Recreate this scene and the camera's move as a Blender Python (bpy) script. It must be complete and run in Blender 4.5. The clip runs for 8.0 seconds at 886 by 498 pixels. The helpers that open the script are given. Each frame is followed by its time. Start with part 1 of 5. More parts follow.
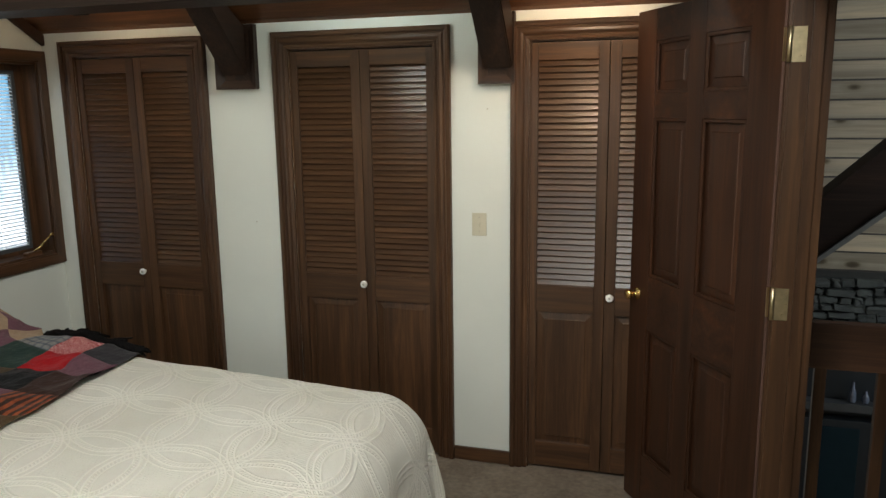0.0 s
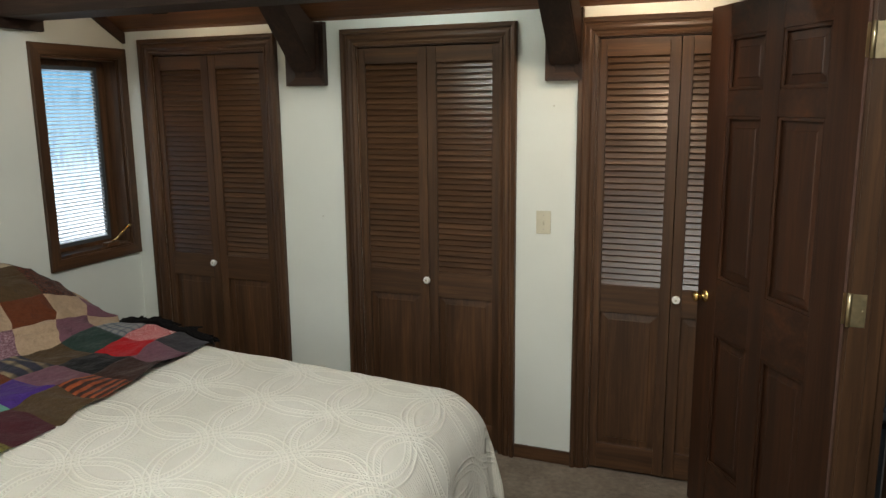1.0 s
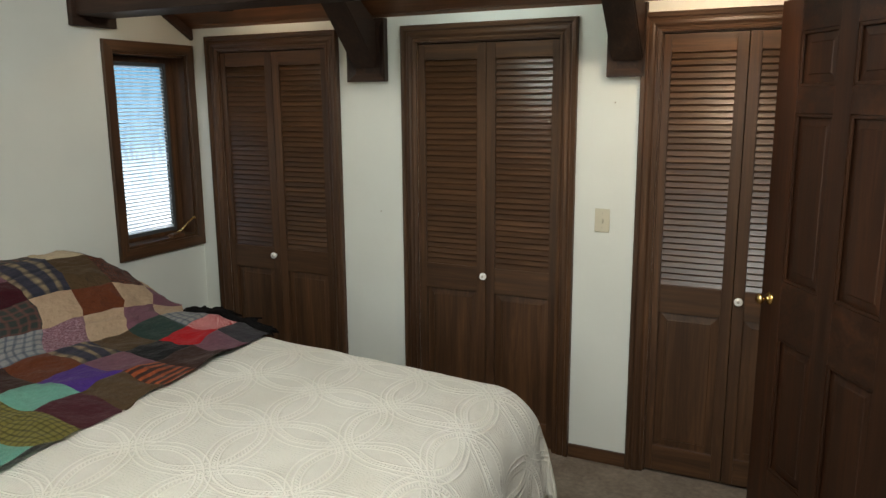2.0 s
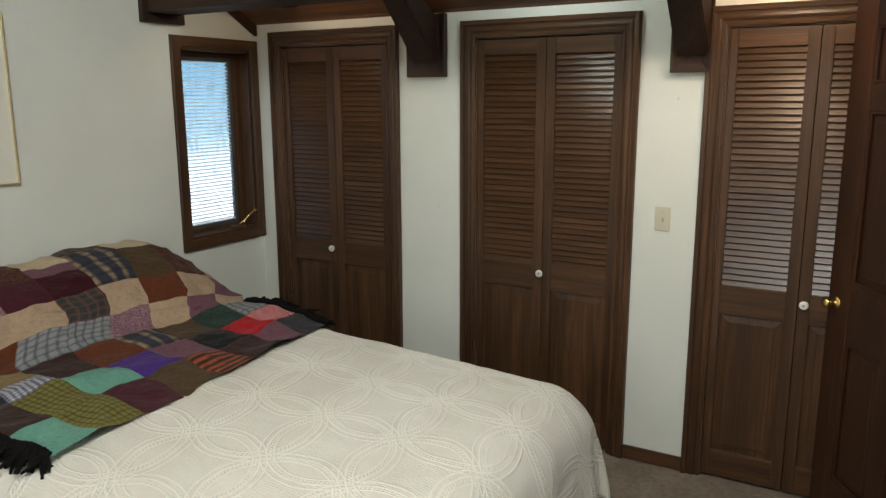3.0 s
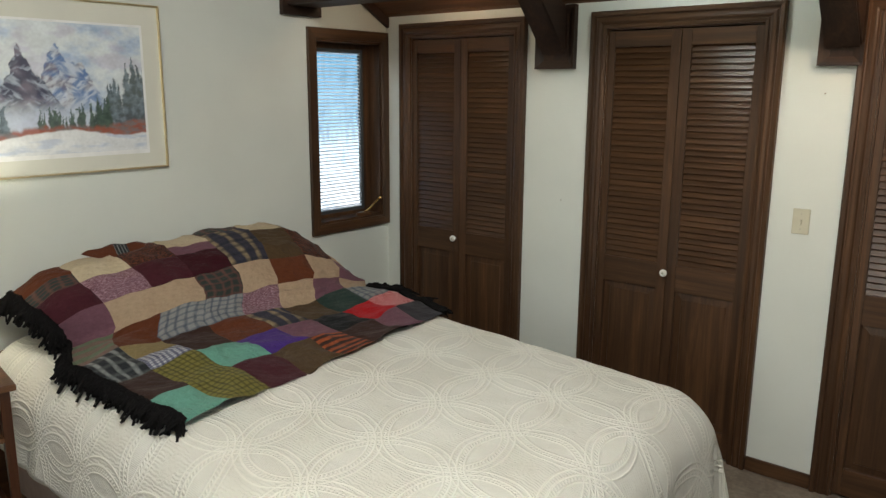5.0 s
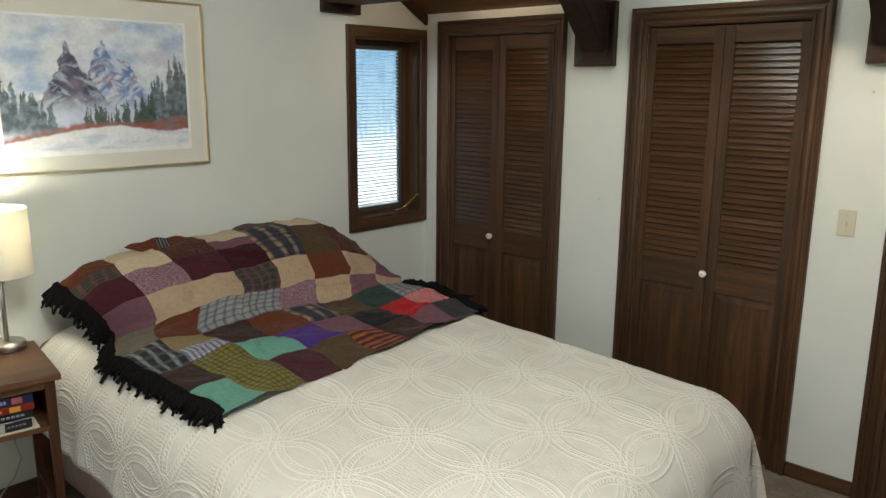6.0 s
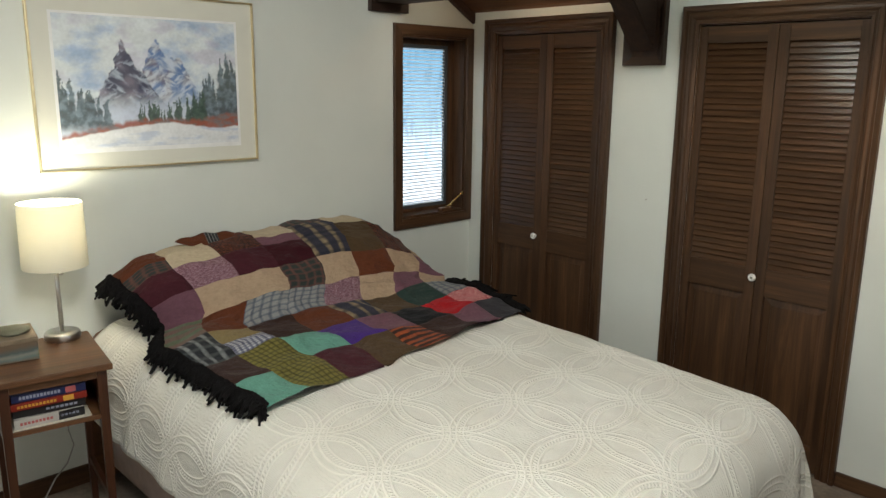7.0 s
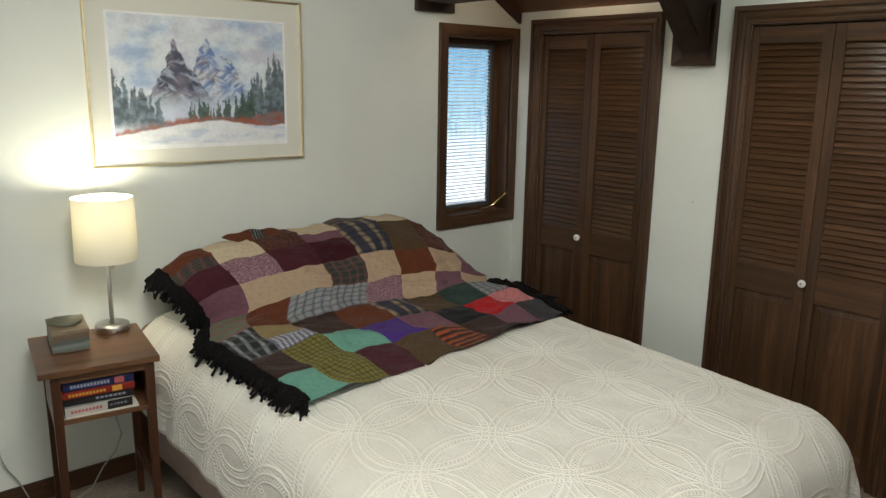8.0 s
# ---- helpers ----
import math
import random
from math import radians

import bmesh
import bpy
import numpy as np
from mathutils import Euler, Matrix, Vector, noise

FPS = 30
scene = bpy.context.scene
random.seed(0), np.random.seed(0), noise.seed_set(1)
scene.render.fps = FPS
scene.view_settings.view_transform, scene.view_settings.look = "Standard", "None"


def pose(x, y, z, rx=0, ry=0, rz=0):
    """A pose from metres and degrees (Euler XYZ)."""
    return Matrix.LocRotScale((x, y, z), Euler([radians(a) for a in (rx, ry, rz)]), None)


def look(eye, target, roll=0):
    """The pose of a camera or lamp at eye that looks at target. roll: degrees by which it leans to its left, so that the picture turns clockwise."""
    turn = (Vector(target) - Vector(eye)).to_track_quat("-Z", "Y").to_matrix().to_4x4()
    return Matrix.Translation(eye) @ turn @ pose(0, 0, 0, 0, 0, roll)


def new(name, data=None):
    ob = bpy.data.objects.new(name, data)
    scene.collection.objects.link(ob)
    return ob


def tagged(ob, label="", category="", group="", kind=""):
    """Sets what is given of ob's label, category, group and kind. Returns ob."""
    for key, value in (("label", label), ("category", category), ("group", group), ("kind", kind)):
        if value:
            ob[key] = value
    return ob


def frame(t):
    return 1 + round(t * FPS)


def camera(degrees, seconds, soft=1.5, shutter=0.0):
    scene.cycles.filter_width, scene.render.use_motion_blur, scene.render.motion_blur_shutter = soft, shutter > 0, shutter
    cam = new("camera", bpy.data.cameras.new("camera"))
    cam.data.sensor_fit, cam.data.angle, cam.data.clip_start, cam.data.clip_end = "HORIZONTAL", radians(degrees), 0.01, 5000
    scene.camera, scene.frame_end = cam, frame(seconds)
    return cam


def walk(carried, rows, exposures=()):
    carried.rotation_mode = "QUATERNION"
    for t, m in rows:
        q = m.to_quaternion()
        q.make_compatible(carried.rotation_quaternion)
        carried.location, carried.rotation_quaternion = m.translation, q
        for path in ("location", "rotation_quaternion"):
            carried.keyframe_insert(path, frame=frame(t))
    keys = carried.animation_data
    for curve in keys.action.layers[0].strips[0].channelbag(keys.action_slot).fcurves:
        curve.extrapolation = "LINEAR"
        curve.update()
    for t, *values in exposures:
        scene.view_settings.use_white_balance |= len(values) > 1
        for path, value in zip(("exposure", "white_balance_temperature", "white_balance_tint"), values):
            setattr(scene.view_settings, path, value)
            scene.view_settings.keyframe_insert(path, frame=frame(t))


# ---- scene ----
cam = camera(60.49, 8.0, soft=1.45)
EYE = (3.3133, -3.4663, 1.7577)
TURNS = (
    (0.0, 16.778, -10.636, -0.772), (0.5, 19.093, -10.686, -0.653), (1.0, 21.625, -10.813, -0.576),
    (1.5, 23.88, -10.94, -0.501), (3.0, 30.282, -11.368, -0.199), (3.5, 32.697, -11.587, -0.077),
    (4.0, 35.221, -11.805, 0.082), (4.5, 37.68, -11.895, 0.27), (6.0, 42.287, -12.193, 0.479),
    (6.5, 43.955, -12.286, 0.63), (7.0, 45.66, -12.322, 0.65), (7.5, 47.368, -12.36, 0.831),
    (8.0, 48.917, -12.378, 0.941),
)


def aim(yaw, pitch, roll):
    y, p = radians(yaw), radians(pitch)
    ahead = Vector((-math.sin(y) * math.cos(p), math.cos(y) * math.cos(p), math.sin(p)))
    return look(EYE, Vector(EYE) + ahead, roll)


walk(cam, [(t, aim(a, b, c)) for t, a, b, c in TURNS])

# ---------------------------------------------------------------- light
world = bpy.data.worlds.new("sky")
scene.world = world
world.use_nodes = True
_n = world.node_tree.nodes
_sky = _n.new("ShaderNodeTexSky")
_sky.sky_type, _sky.sun_disc = "NISHITA", False
_sky.sun_elevation, _sky.sun_rotation = radians(30), radians(200)
world.node_tree.links.new(_sky.outputs[0], _n["Background"].inputs[0])
_n["Background"].inputs[1].default_value = 0.12


def area(name, eye, target, w, h, watts, color):
    d = bpy.data.lights.new(name, "AREA")
    d.shape, d.size, d.size_y, d.energy, d.color = "RECTANGLE", w, h, watts, color
    ob = new(name, d)
    ob.matrix_world = look(eye, target)
    return ob


def bulb(name, at, watts, color, radius):
    d = bpy.data.lights.new(name, "POINT")
    d.energy, d.color, d.shadow_soft_size = watts, color, radius
    ob = new(name, d)
    ob.location = at
    return ob


DAY = (0.88, 0.96, 1.0)
# Unseen back window, assumed for a weak daylight fill.
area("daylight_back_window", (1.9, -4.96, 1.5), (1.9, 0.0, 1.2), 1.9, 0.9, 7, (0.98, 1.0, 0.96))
area("daylight_skylight", (2.95, -3.05, 3.10), (2.2, -1.6, 0.4), 1.1, 0.9, 79, (0.985, 1.0, 0.95))
# Fill lamp added to brighten the loft; its end wall has no window.
area("daylight_loft_window", (7.4, 0.6, 1.6), (4.6, 1.6, 0.6), 2.4, 2.4, 86, DAY)
COOL = (0.90, 1.0, 0.92)
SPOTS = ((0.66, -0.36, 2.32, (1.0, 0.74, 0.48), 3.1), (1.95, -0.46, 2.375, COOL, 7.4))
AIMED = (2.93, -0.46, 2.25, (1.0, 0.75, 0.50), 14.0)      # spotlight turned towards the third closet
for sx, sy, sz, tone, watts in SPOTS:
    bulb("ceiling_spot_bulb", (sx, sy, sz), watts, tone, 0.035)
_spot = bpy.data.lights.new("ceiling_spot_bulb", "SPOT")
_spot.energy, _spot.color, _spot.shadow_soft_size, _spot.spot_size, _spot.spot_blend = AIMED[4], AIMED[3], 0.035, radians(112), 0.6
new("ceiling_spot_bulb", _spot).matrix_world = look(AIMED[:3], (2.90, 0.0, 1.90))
bulb("bedside_bulb", (0.205, -2.537, 1.258), 8.6, (0.98, 0.95, 0.77), 0.040)
scene.view_settings.exposure = 0.0

# ---------------------------------------------------------------- helpers


def tree(name):
    m = bpy.data.materials.new(name)
    m.use_nodes = True
    nt = m.node_tree
    return m, nt, nt.nodes["Principled BSDF"]


def node(nt, kind, **values):
    n = nt.nodes.new(kind)
    for k, v in values.items():
        n.inputs[k.replace("_", " ")].default_value = v
    return n


def coords(nt, scale=(1, 1, 1), kind="Object"):
    tc = nt.nodes.new("ShaderNodeTexCoord")
    mp = nt.nodes.new("ShaderNodeMapping")
    mp.inputs["Scale"].default_value = scale
    nt.links.new(tc.outputs[kind], mp.inputs["Vector"])
    return mp.outputs["Vector"]


def ramp(nt, fac, stops):
    r = nt.nodes.new("ShaderNodeValToRGB")
    el = r.color_ramp.elements
    while len(el) < len(stops):
        el.new(0.5)
    for e, (p, c) in zip(el, stops):
        e.position, e.color = p, (*c, 1)
    nt.links.new(fac, r.inputs["Fac"])
    return r.outputs["Color"]


def mix(nt, fac, a, b, mode="MIX"):
    n = nt.nodes.new("ShaderNodeMix")
    n.data_type, n.blend_type = "RGBA", mode
    for sock, v in ((n.inputs[0], fac), (n.inputs[6], a), (n.inputs[7], b)):
        if isinstance(v, (int, float)):
            sock.default_value = v
        elif isinstance(v, tuple):
            sock.default_value = (*v, 1)
        else:
            nt.links.new(v, sock)
    return n.outputs[2]


def noise_fac(nt, vec, scale, detail=4.0, rough=0.55, dist=0.0):
    n = nt.nodes.new("ShaderNodeTexNoise")
    n.inputs["Scale"].default_value, n.inputs["Detail"].default_value = scale, detail
    n.inputs["Roughness"].default_value, n.inputs["Distortion"].default_value = rough, dist
    nt.links.new(vec, n.inputs["Vector"])
    return n.outputs["Fac"]


def bump(nt, bsdf, height, strength, distance, normal=None):
    b = nt.nodes.new("ShaderNodeBump")
    b.inputs["Strength"].default_value, b.inputs["Distance"].default_value = strength, distance
    nt.links.new(height, b.inputs["Height"])
    if normal is not None:
        nt.links.new(normal, b.inputs["Normal"])
    nt.links.new(b.outputs["Normal"], bsdf.inputs["Normal"])
    return b.outputs["Normal"]


def lin(r, g, b):
    return tuple(((c / 255 + 0.055) / 1.055) ** 2.4 if c > 10 else c / 255 / 12.92 for c in (r, g, b))


def wood(name, dark, mid, light, axis, rough=0.38, fine=26.0, relief=0.25, even=0.0):
    """Stained wood whose grain runs along the given axis."""
    m, nt, b = tree(name)
    sc = [1.0, 1.0, 1.0]
    sc["xyz".index(axis)] = 0.045
    oi = nt.nodes.new("ShaderNodeObjectInfo")
    vec = coords(nt, tuple(sc))
    off = nt.nodes.new("ShaderNodeVectorMath")
    off.operation = "MULTIPLY_ADD"
    off.inputs[1].default_value = (7.0, 7.0, 7.0)
    nt.links.new(oi.outputs["Random"], off.inputs[0])
    nt.links.new(vec, off.inputs[2])
    v = off.outputs[0]
    grain = noise_fac(nt, v, fine * 1.7, 6, 0.7, 0.9)
    broad = noise_fac(nt, v, fine * 0.34, 4, 0.6, 1.1)
    base = mix(nt, 0.38, ramp(nt, grain, ((0.3, dark), (0.5, mid), (0.72, light))), mid)
    tone = ramp(nt, broad, ((0.28, (0.56, 0.53, 0.50)), (0.5, (0.95, 0.93, 0.91)), (0.72, (1.62, 1.52, 1.38))))
    col = mix(nt, 1.0 - even, base, tone, "MULTIPLY")
    nt.links.new(col, b.inputs["Base Color"])
    rr = nt.nodes.new("ShaderNodeMapRange")
    rr.inputs["To Min"].default_value, rr.inputs["To Max"].default_value = rough - 0.06, rough + 0.14
    nt.links.new(broad, rr.inputs["Value"])
    nt.links.new(rr.outputs[0], b.inputs["Roughness"])
    b.inputs["Specular IOR Level"].default_value = 0.38
    bump(nt, b, grain, relief, 0.0015)
    return m


def plain(name, color, rough=0.5, metal=0.0, vary=0.08, scale=12.0, relief=0.1, dist=0.002, kind="Object"):
    m, nt, b = tree(name)
    vec = coords(nt, kind=kind)
    n1, n2 = noise_fac(nt, vec, scale, 5), noise_fac(nt, vec, scale * 7, 4)
    lo, hi = tuple(c * (1 - vary) for c in color), tuple(min(1, c * (1 + vary)) for c in color)
    col = ramp(nt, n1, ((0.3, lo), (0.7, hi)))
    nt.links.new(col, b.inputs["Base Color"])
    b.inputs["Roughness"].default_value, b.inputs["Metallic"].default_value = rough, metal
    if relief:
        bump(nt, b, n2, relief, dist)
    return m


def glow(name, color, strength):
    m, nt, b = tree(name)
    b.inputs["Base Color"].default_value = (*color, 1)
    b.inputs["Emission Color"].default_value = (*color, 1)
    b.inputs["Emission Strength"].default_value = strength
    return m


def box(bm, lo, hi, bevel=0.0):
    c = [(a + b) / 2 for a, b in zip(lo, hi)]
    d = [abs(b - a) for a, b in zip(lo, hi)]
    out = bmesh.ops.create_cube(bm, size=1.0, matrix=Matrix.Translation(c) @ Matrix.Diagonal((*d, 1)))
    if bevel:
        edges = {e for v in out["verts"] for e in v.link_edges}
        bmesh.ops.bevel(bm, geom=list(edges), offset=bevel, segments=2, affect="EDGES", profile=0.6)
    return bm


def boxed(lo, hi, bevel=0.0):
    return box(bmesh.new(), lo, hi, bevel)


def lathe(bm, rings, m=Matrix(), n=24, caps=True):
    """Rings of (radius, height) round the z axis of m."""
    loops = []
    for r, z in rings:
        loops.append([bm.verts.new(m @ Vector((r * math.cos(2 * math.pi * k / n), r * math.sin(2 * math.pi * k / n), z))) for k in range(n)])
    for a, b in zip(loops, loops[1:]):
        for k in range(n):
            f = bm.faces.new((a[k], a[(k + 1) % n], b[(k + 1) % n], b[k]))
            f.smooth = True
    if caps:
        bm.faces.new(loops[0][::-1])
        bm.faces.new(loops[-1])
    return bm


def rod(bm, a, b, r0, r1=None, n=10):
    a, b = Vector(a), Vector(b)
    q = (b - a).to_track_quat("Z", "Y").to_matrix().to_4x4()
    return lathe(bm, ((r0, 0), (r0 if r1 is None else r1, (b - a).length)), Matrix.Translation(a) @ q, n)


def tube(bm, pts, r, n=6):
    """A thin round line through points."""
    pts = [Vector(p) for p in pts]
    loops = []
    for i, p in enumerate(pts):
        d = (pts[min(i + 1, len(pts) - 1)] - pts[max(i - 1, 0)]).normalized()
        q = d.to_track_quat("Z", "Y").to_matrix()
        loops.append([bm.verts.new(p + q @ Vector((r * math.cos(2 * math.pi * k / n), r * math.sin(2 * math.pi * k / n), 0))) for k in range(n)])
    for a, b in zip(loops, loops[1:]):
        for k in range(n):
            bm.faces.new((a[k], a[(k + 1) % n], b[(k + 1) % n], b[k])).smooth = True
    bm.faces.new(loops[0][::-1])
    bm.faces.new(loops[-1])
    return bm


BASE = {}


def thing(name, at, label, category, group="", kind=""):
    """An Empty at the base of a thing."""
    ob = new(name)
    ob.location = at
    ob.empty_display_size = 0.05
    BASE[ob] = Vector(at)
    return tagged(ob, label, category, group, kind)


def finish(bm, name, material, origin=(0, 0, 0)):
    bmesh.ops.recalc_face_normals(bm, faces=bm.faces)
    bmesh.ops.translate(bm, verts=bm.verts, vec=-Vector(origin))
    me = bpy.data.meshes.new(name)
    bm.to_mesh(me)
    bm.free()
    for mt in material if isinstance(material, (list, tuple)) else (material,):
        me.materials.append(mt)
    return me


def part(name, bm, material, parent, label=""):
    """A bmesh in room coordinates as one mesh under a thing or a part."""
    base = BASE[parent]
    ob = new(name, finish(bm, name, material, base))
    ob.parent = parent
    BASE[ob] = base
    return tagged(ob, label)


def single(name, bm, material, label, category, kind="", group="", origin=(0, 0, 0)):
    ob = new(name, finish(bm, name, material, origin))
    ob.location = origin
    BASE[ob] = Vector(origin)
    return tagged(ob, label, category, group, kind)


def piece(name, mesh, parent, at, turn=None):
    """An object of its own on a shared mesh, at a place in the room."""
    ob = new(name, mesh)
    ob.parent = parent
    ob.location = Vector(at) - BASE[parent]
    if turn:
        ob.rotation_euler = turn
    BASE[ob] = Vector(at)
    return ob


# ---------------------------------------------------------------- materials
WOOD_D, WOOD_M, WOOD_L = (0.0255, 0.0128, 0.0066), (0.0645, 0.0318, 0.0150), (0.127, 0.064, 0.030)
wood_up = wood("dark_stained_wood_upright", WOOD_D, WOOD_M, WOOD_L, "z")
wood_x = wood("dark_stained_wood_along_wall", WOOD_D, WOOD_M, WOOD_L, "x")
wood_y = wood("dark_stained_wood_along_side", WOOD_D, WOOD_M, WOOD_L, "y")
slat_wood = wood("louver_wood", WOOD_D, WOOD_M, WOOD_L, "x", rough=0.29, relief=0.12, even=0.45)
DOOR_TONES = [tuple(c * f for c, f in zip(t, (0.60, 0.47, 0.41))) for t in (WOOD_D, WOOD_M, WOOD_L)]
door_wood = wood("old_door_wood_upright", *DOOR_TONES, "z", rough=0.42)
door_wood_x = wood("old_door_wood_across", *DOOR_TONES, "x", rough=0.42)
beam_wood = wood("beam_wood", (0.013, 0.0065, 0.0042), (0.030, 0.015, 0.0092), (0.058, 0.030, 0.018), "y", rough=0.55, relief=0.5)
beam_wood_x = wood("cross_beam_wood", (0.013, 0.0065, 0.0042), (0.030, 0.015, 0.0092), (0.058, 0.030, 0.018), "x", rough=0.55, relief=0.5)
beam_wood_up = wood("wall_plate_wood", (0.013, 0.0065, 0.0042), (0.030, 0.015, 0.0092), (0.058, 0.030, 0.018), "z", rough=0.5, relief=0.4)
ceiling_wood = wood("ceiling_board_wood", (0.06, 0.024, 0.011), (0.135, 0.056, 0.024), (0.23, 0.10, 0.045), "x", rough=0.33)
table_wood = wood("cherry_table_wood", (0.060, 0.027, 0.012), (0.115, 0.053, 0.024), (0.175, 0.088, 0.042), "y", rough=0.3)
# Same cherry in darker tones, painting shade onto legs and stretcher.
table_wood_shaded = wood("cherry_table_wood_shaded", (0.030, 0.011, 0.006), (0.062, 0.023, 0.011), (0.10, 0.040, 0.019), "z", rough=0.32)
pine = wood("knotty_pine", (0.30, 0.25, 0.18), (0.47, 0.41, 0.31), (0.60, 0.54, 0.42), "x", rough=0.6, fine=10)
_nt = pine.node_tree
_b = _nt.nodes["Principled BSDF"]
_v = _nt.nodes.new("ShaderNodeTexVoronoi")
_v.inputs["Scale"].default_value = 3.1
_off = _nt.nodes.new("ShaderNodeVectorMath")
_off.operation = "MULTIPLY_ADD"
_off.inputs[1].default_value = (11.0, 5.0, 3.0)
_nt.links.new(_nt.nodes.new("ShaderNodeObjectInfo").outputs["Random"], _off.inputs[0])
_nt.links.new(coords(_nt, (0.8, 1.0, 1.7)), _off.inputs[2])
_nt.links.new(_off.outputs[0], _v.inputs["Vector"])
_knot = ramp(_nt, _v.outputs["Distance"], ((0.0, (0.16, 0.14, 0.11)), (0.10, (0.30, 0.27, 0.22)), (0.17, (0.85, 0.85, 0.83)), (0.3, (1.0, 1.0, 1.0))))
_nt.links.new(mix(_nt, 1.0, _b.inputs["Base Color"].links[0].from_socket, _knot, "MULTIPLY"), _b.inputs["Base Color"])
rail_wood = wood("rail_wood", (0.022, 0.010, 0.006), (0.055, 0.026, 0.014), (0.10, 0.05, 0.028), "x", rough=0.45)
wall_paint = plain("off_white_wall_paint", (0.675, 0.695, 0.64), 0.75, vary=0.03, scale=2.5, relief=0.12, dist=0.003)
brass = plain("polished_brass", (0.83, 0.58, 0.22), 0.22, 1.0, 0.06, 30, 0.04)
hinge_metal = plain("worn_brass_hinge", (0.62, 0.52, 0.32), 0.38, 1.0, 0.15, 40, 0.1)
porcelain = plain("white_porcelain", (0.82, 0.80, 0.76), 0.18, 0, 0.02, 20, 0)
ivory = plain("ivory_plastic", (0.54, 0.51, 0.39), 0.4, 0, 0.03, 20, 0.02)
screw_metal = plain("screw_metal", (0.45, 0.42, 0.35), 0.4, 1.0)
nickel = plain("brushed_nickel", (0.55, 0.53, 0.5), 0.32, 1.0, 0.05, 60, 0.05)
gilt = plain("gilt_metal", (0.80, 0.68, 0.42), 0.36, 1.0, 0.06, 30, 0.03)
# Dark colour in place of shade: closet insides, lower hall wall, gaps between boards.
dark_void = plain("recess_shade_dark", (0.12, 0.11, 0.10), 0.9)
roof_paint = plain("unseen_shell", (0.3, 0.28, 0.25), 0.9)


def carpet_material():
    m, nt, b = tree("beige_carpet")
    v = coords(nt)
    big, mid, fine = noise_fac(nt, v, 5, 4), noise_fac(nt, v, 38, 4), noise_fac(nt, v, 420, 3)
    c = ramp(nt, big, ((0.32, (0.22, 0.17, 0.125)), (0.68, (0.36, 0.29, 0.22))))
    c = mix(nt, 0.5, c, ramp(nt, mid, ((0.3, (0.55, 0.55, 0.55)), (0.7, (1.25, 1.25, 1.25)))), "MULTIPLY")
    nt.links.new(c, b.inputs["Base Color"])
    b.inputs["Roughness"].default_value = 0.95
    add = nt.nodes.new("ShaderNodeMath")
    add.inputs[1].default_value = 1.0
    nt.links.new(fine, add.inputs[0])
    nt.links.new(mid, add.inputs[1])
    bump(nt, b, add.outputs[0], 0.9, 0.012)
    return m


carpet = carpet_material()

# ---------------------------------------------------------------- room shell
X1, Y0, WALL = 3.65, -4.9, 0.115            # side wall with the door, back wall, wall thickness
EAVE, SLOPE = 2.172, 0.577                 # ceiling at the closet wall, and its rise per metre
RIDGE = -2.45
RIDGE_Z = EAVE - SLOPE * RIDGE
single("floor", boxed((-0.2, Y0 - 0.1, -0.12), (X1 + 0.14, 0.75, 0)), carpet, "beige cut-pile carpet with trodden marks", "carpet", "structure")


def wall_with_openings(name, axis, inner, outer, span, top, openings, label):
    """A wall along axis; openings are (start, end, bottom, top). Top is a function of the place along it."""
    bm = bmesh.new()
    cuts = sorted({span[0], span[1], *[o[0] for o in openings], *[o[1] for o in openings], *([RIDGE] if axis == "y" else [])})

    def slab(a, b, z0, za, zb):
        p = []
        for u, z in ((a, z0), (b, z0), (b, zb), (a, za)):
            for d in (inner, outer):
                p.append(bm.verts.new((u, d, z) if axis == "x" else (d, u, z)))
        i0, o0, i1, o1, i2, o2, i3, o3 = p
        for f in ((i0, i1, i2, i3), (o0, o3, o2, o1), (i0, o0, o1, i1), (i3, i2, o2, o3), (i0, i3, o3, o0), (i1, o1, o2, i2)):
            bm.faces.new(f)

    for a, b in zip(cuts, cuts[1:]):
        if a < span[0] or b > span[1]:
            continue
        hole = [o for o in openings if o[0] <= a and b <= o[1]]
        if hole:
            _, _, z0, z1 = hole[0]
            if z0 > 0.001:
                slab(a, b, 0, z0, z0)
            slab(a, b, z1, top(a), top(b))
        else:
            slab(a, b, 0, top(a), top(b))
    bmesh.ops.remove_doubles(bm, verts=bm.verts, dist=1e-5)
    return single(name, bm, wall_paint, label, "wall", "structure")


def roof_z(y):
    return EAVE - SLOPE * max(y, RIDGE) + SLOPE * min(0.0, y - RIDGE) if y > RIDGE else RIDGE_Z - SLOPE * (RIDGE - y)


CLOSETS = ((0.205, 0.942), (1.487, 2.234), (2.685, 3.395))   # clear openings along the closet wall
HEAD = 2.042
wall_with_openings("wall_north", "x", 0.0, 0.10, (0.0, X1 + WALL), lambda u: EAVE + 0.05, [(a, b, 0, HEAD) for a, b in CLOSETS], "off-white painted plaster wall with closet openings")
WIN = (-0.575, -0.060, 0.973, 2.020)
wall_with_openings("wall_west", "y", 0.0, -0.16, (Y0, 0.10), lambda u: roof_z(u) + 0.05, [WIN], "off-white painted plaster wall behind the bed")
DOOR = (-2.3, -0.875, 0, 2.16)
wall_with_openings("wall_east", "y", X1, X1 + WALL, (Y0, 0.0), lambda u: roof_z(u) + 0.05, [DOOR], "off-white painted plaster wall beside the open doorway")
wall_with_openings("wall_south", "x", Y0, Y0 - 0.1, (-0.16, X1 + WALL), lambda u: roof_z(Y0) + 0.05, [(0.9, 2.9, 1.0, 1.95)], "off-white painted plaster wall with an assumed window, out of view")
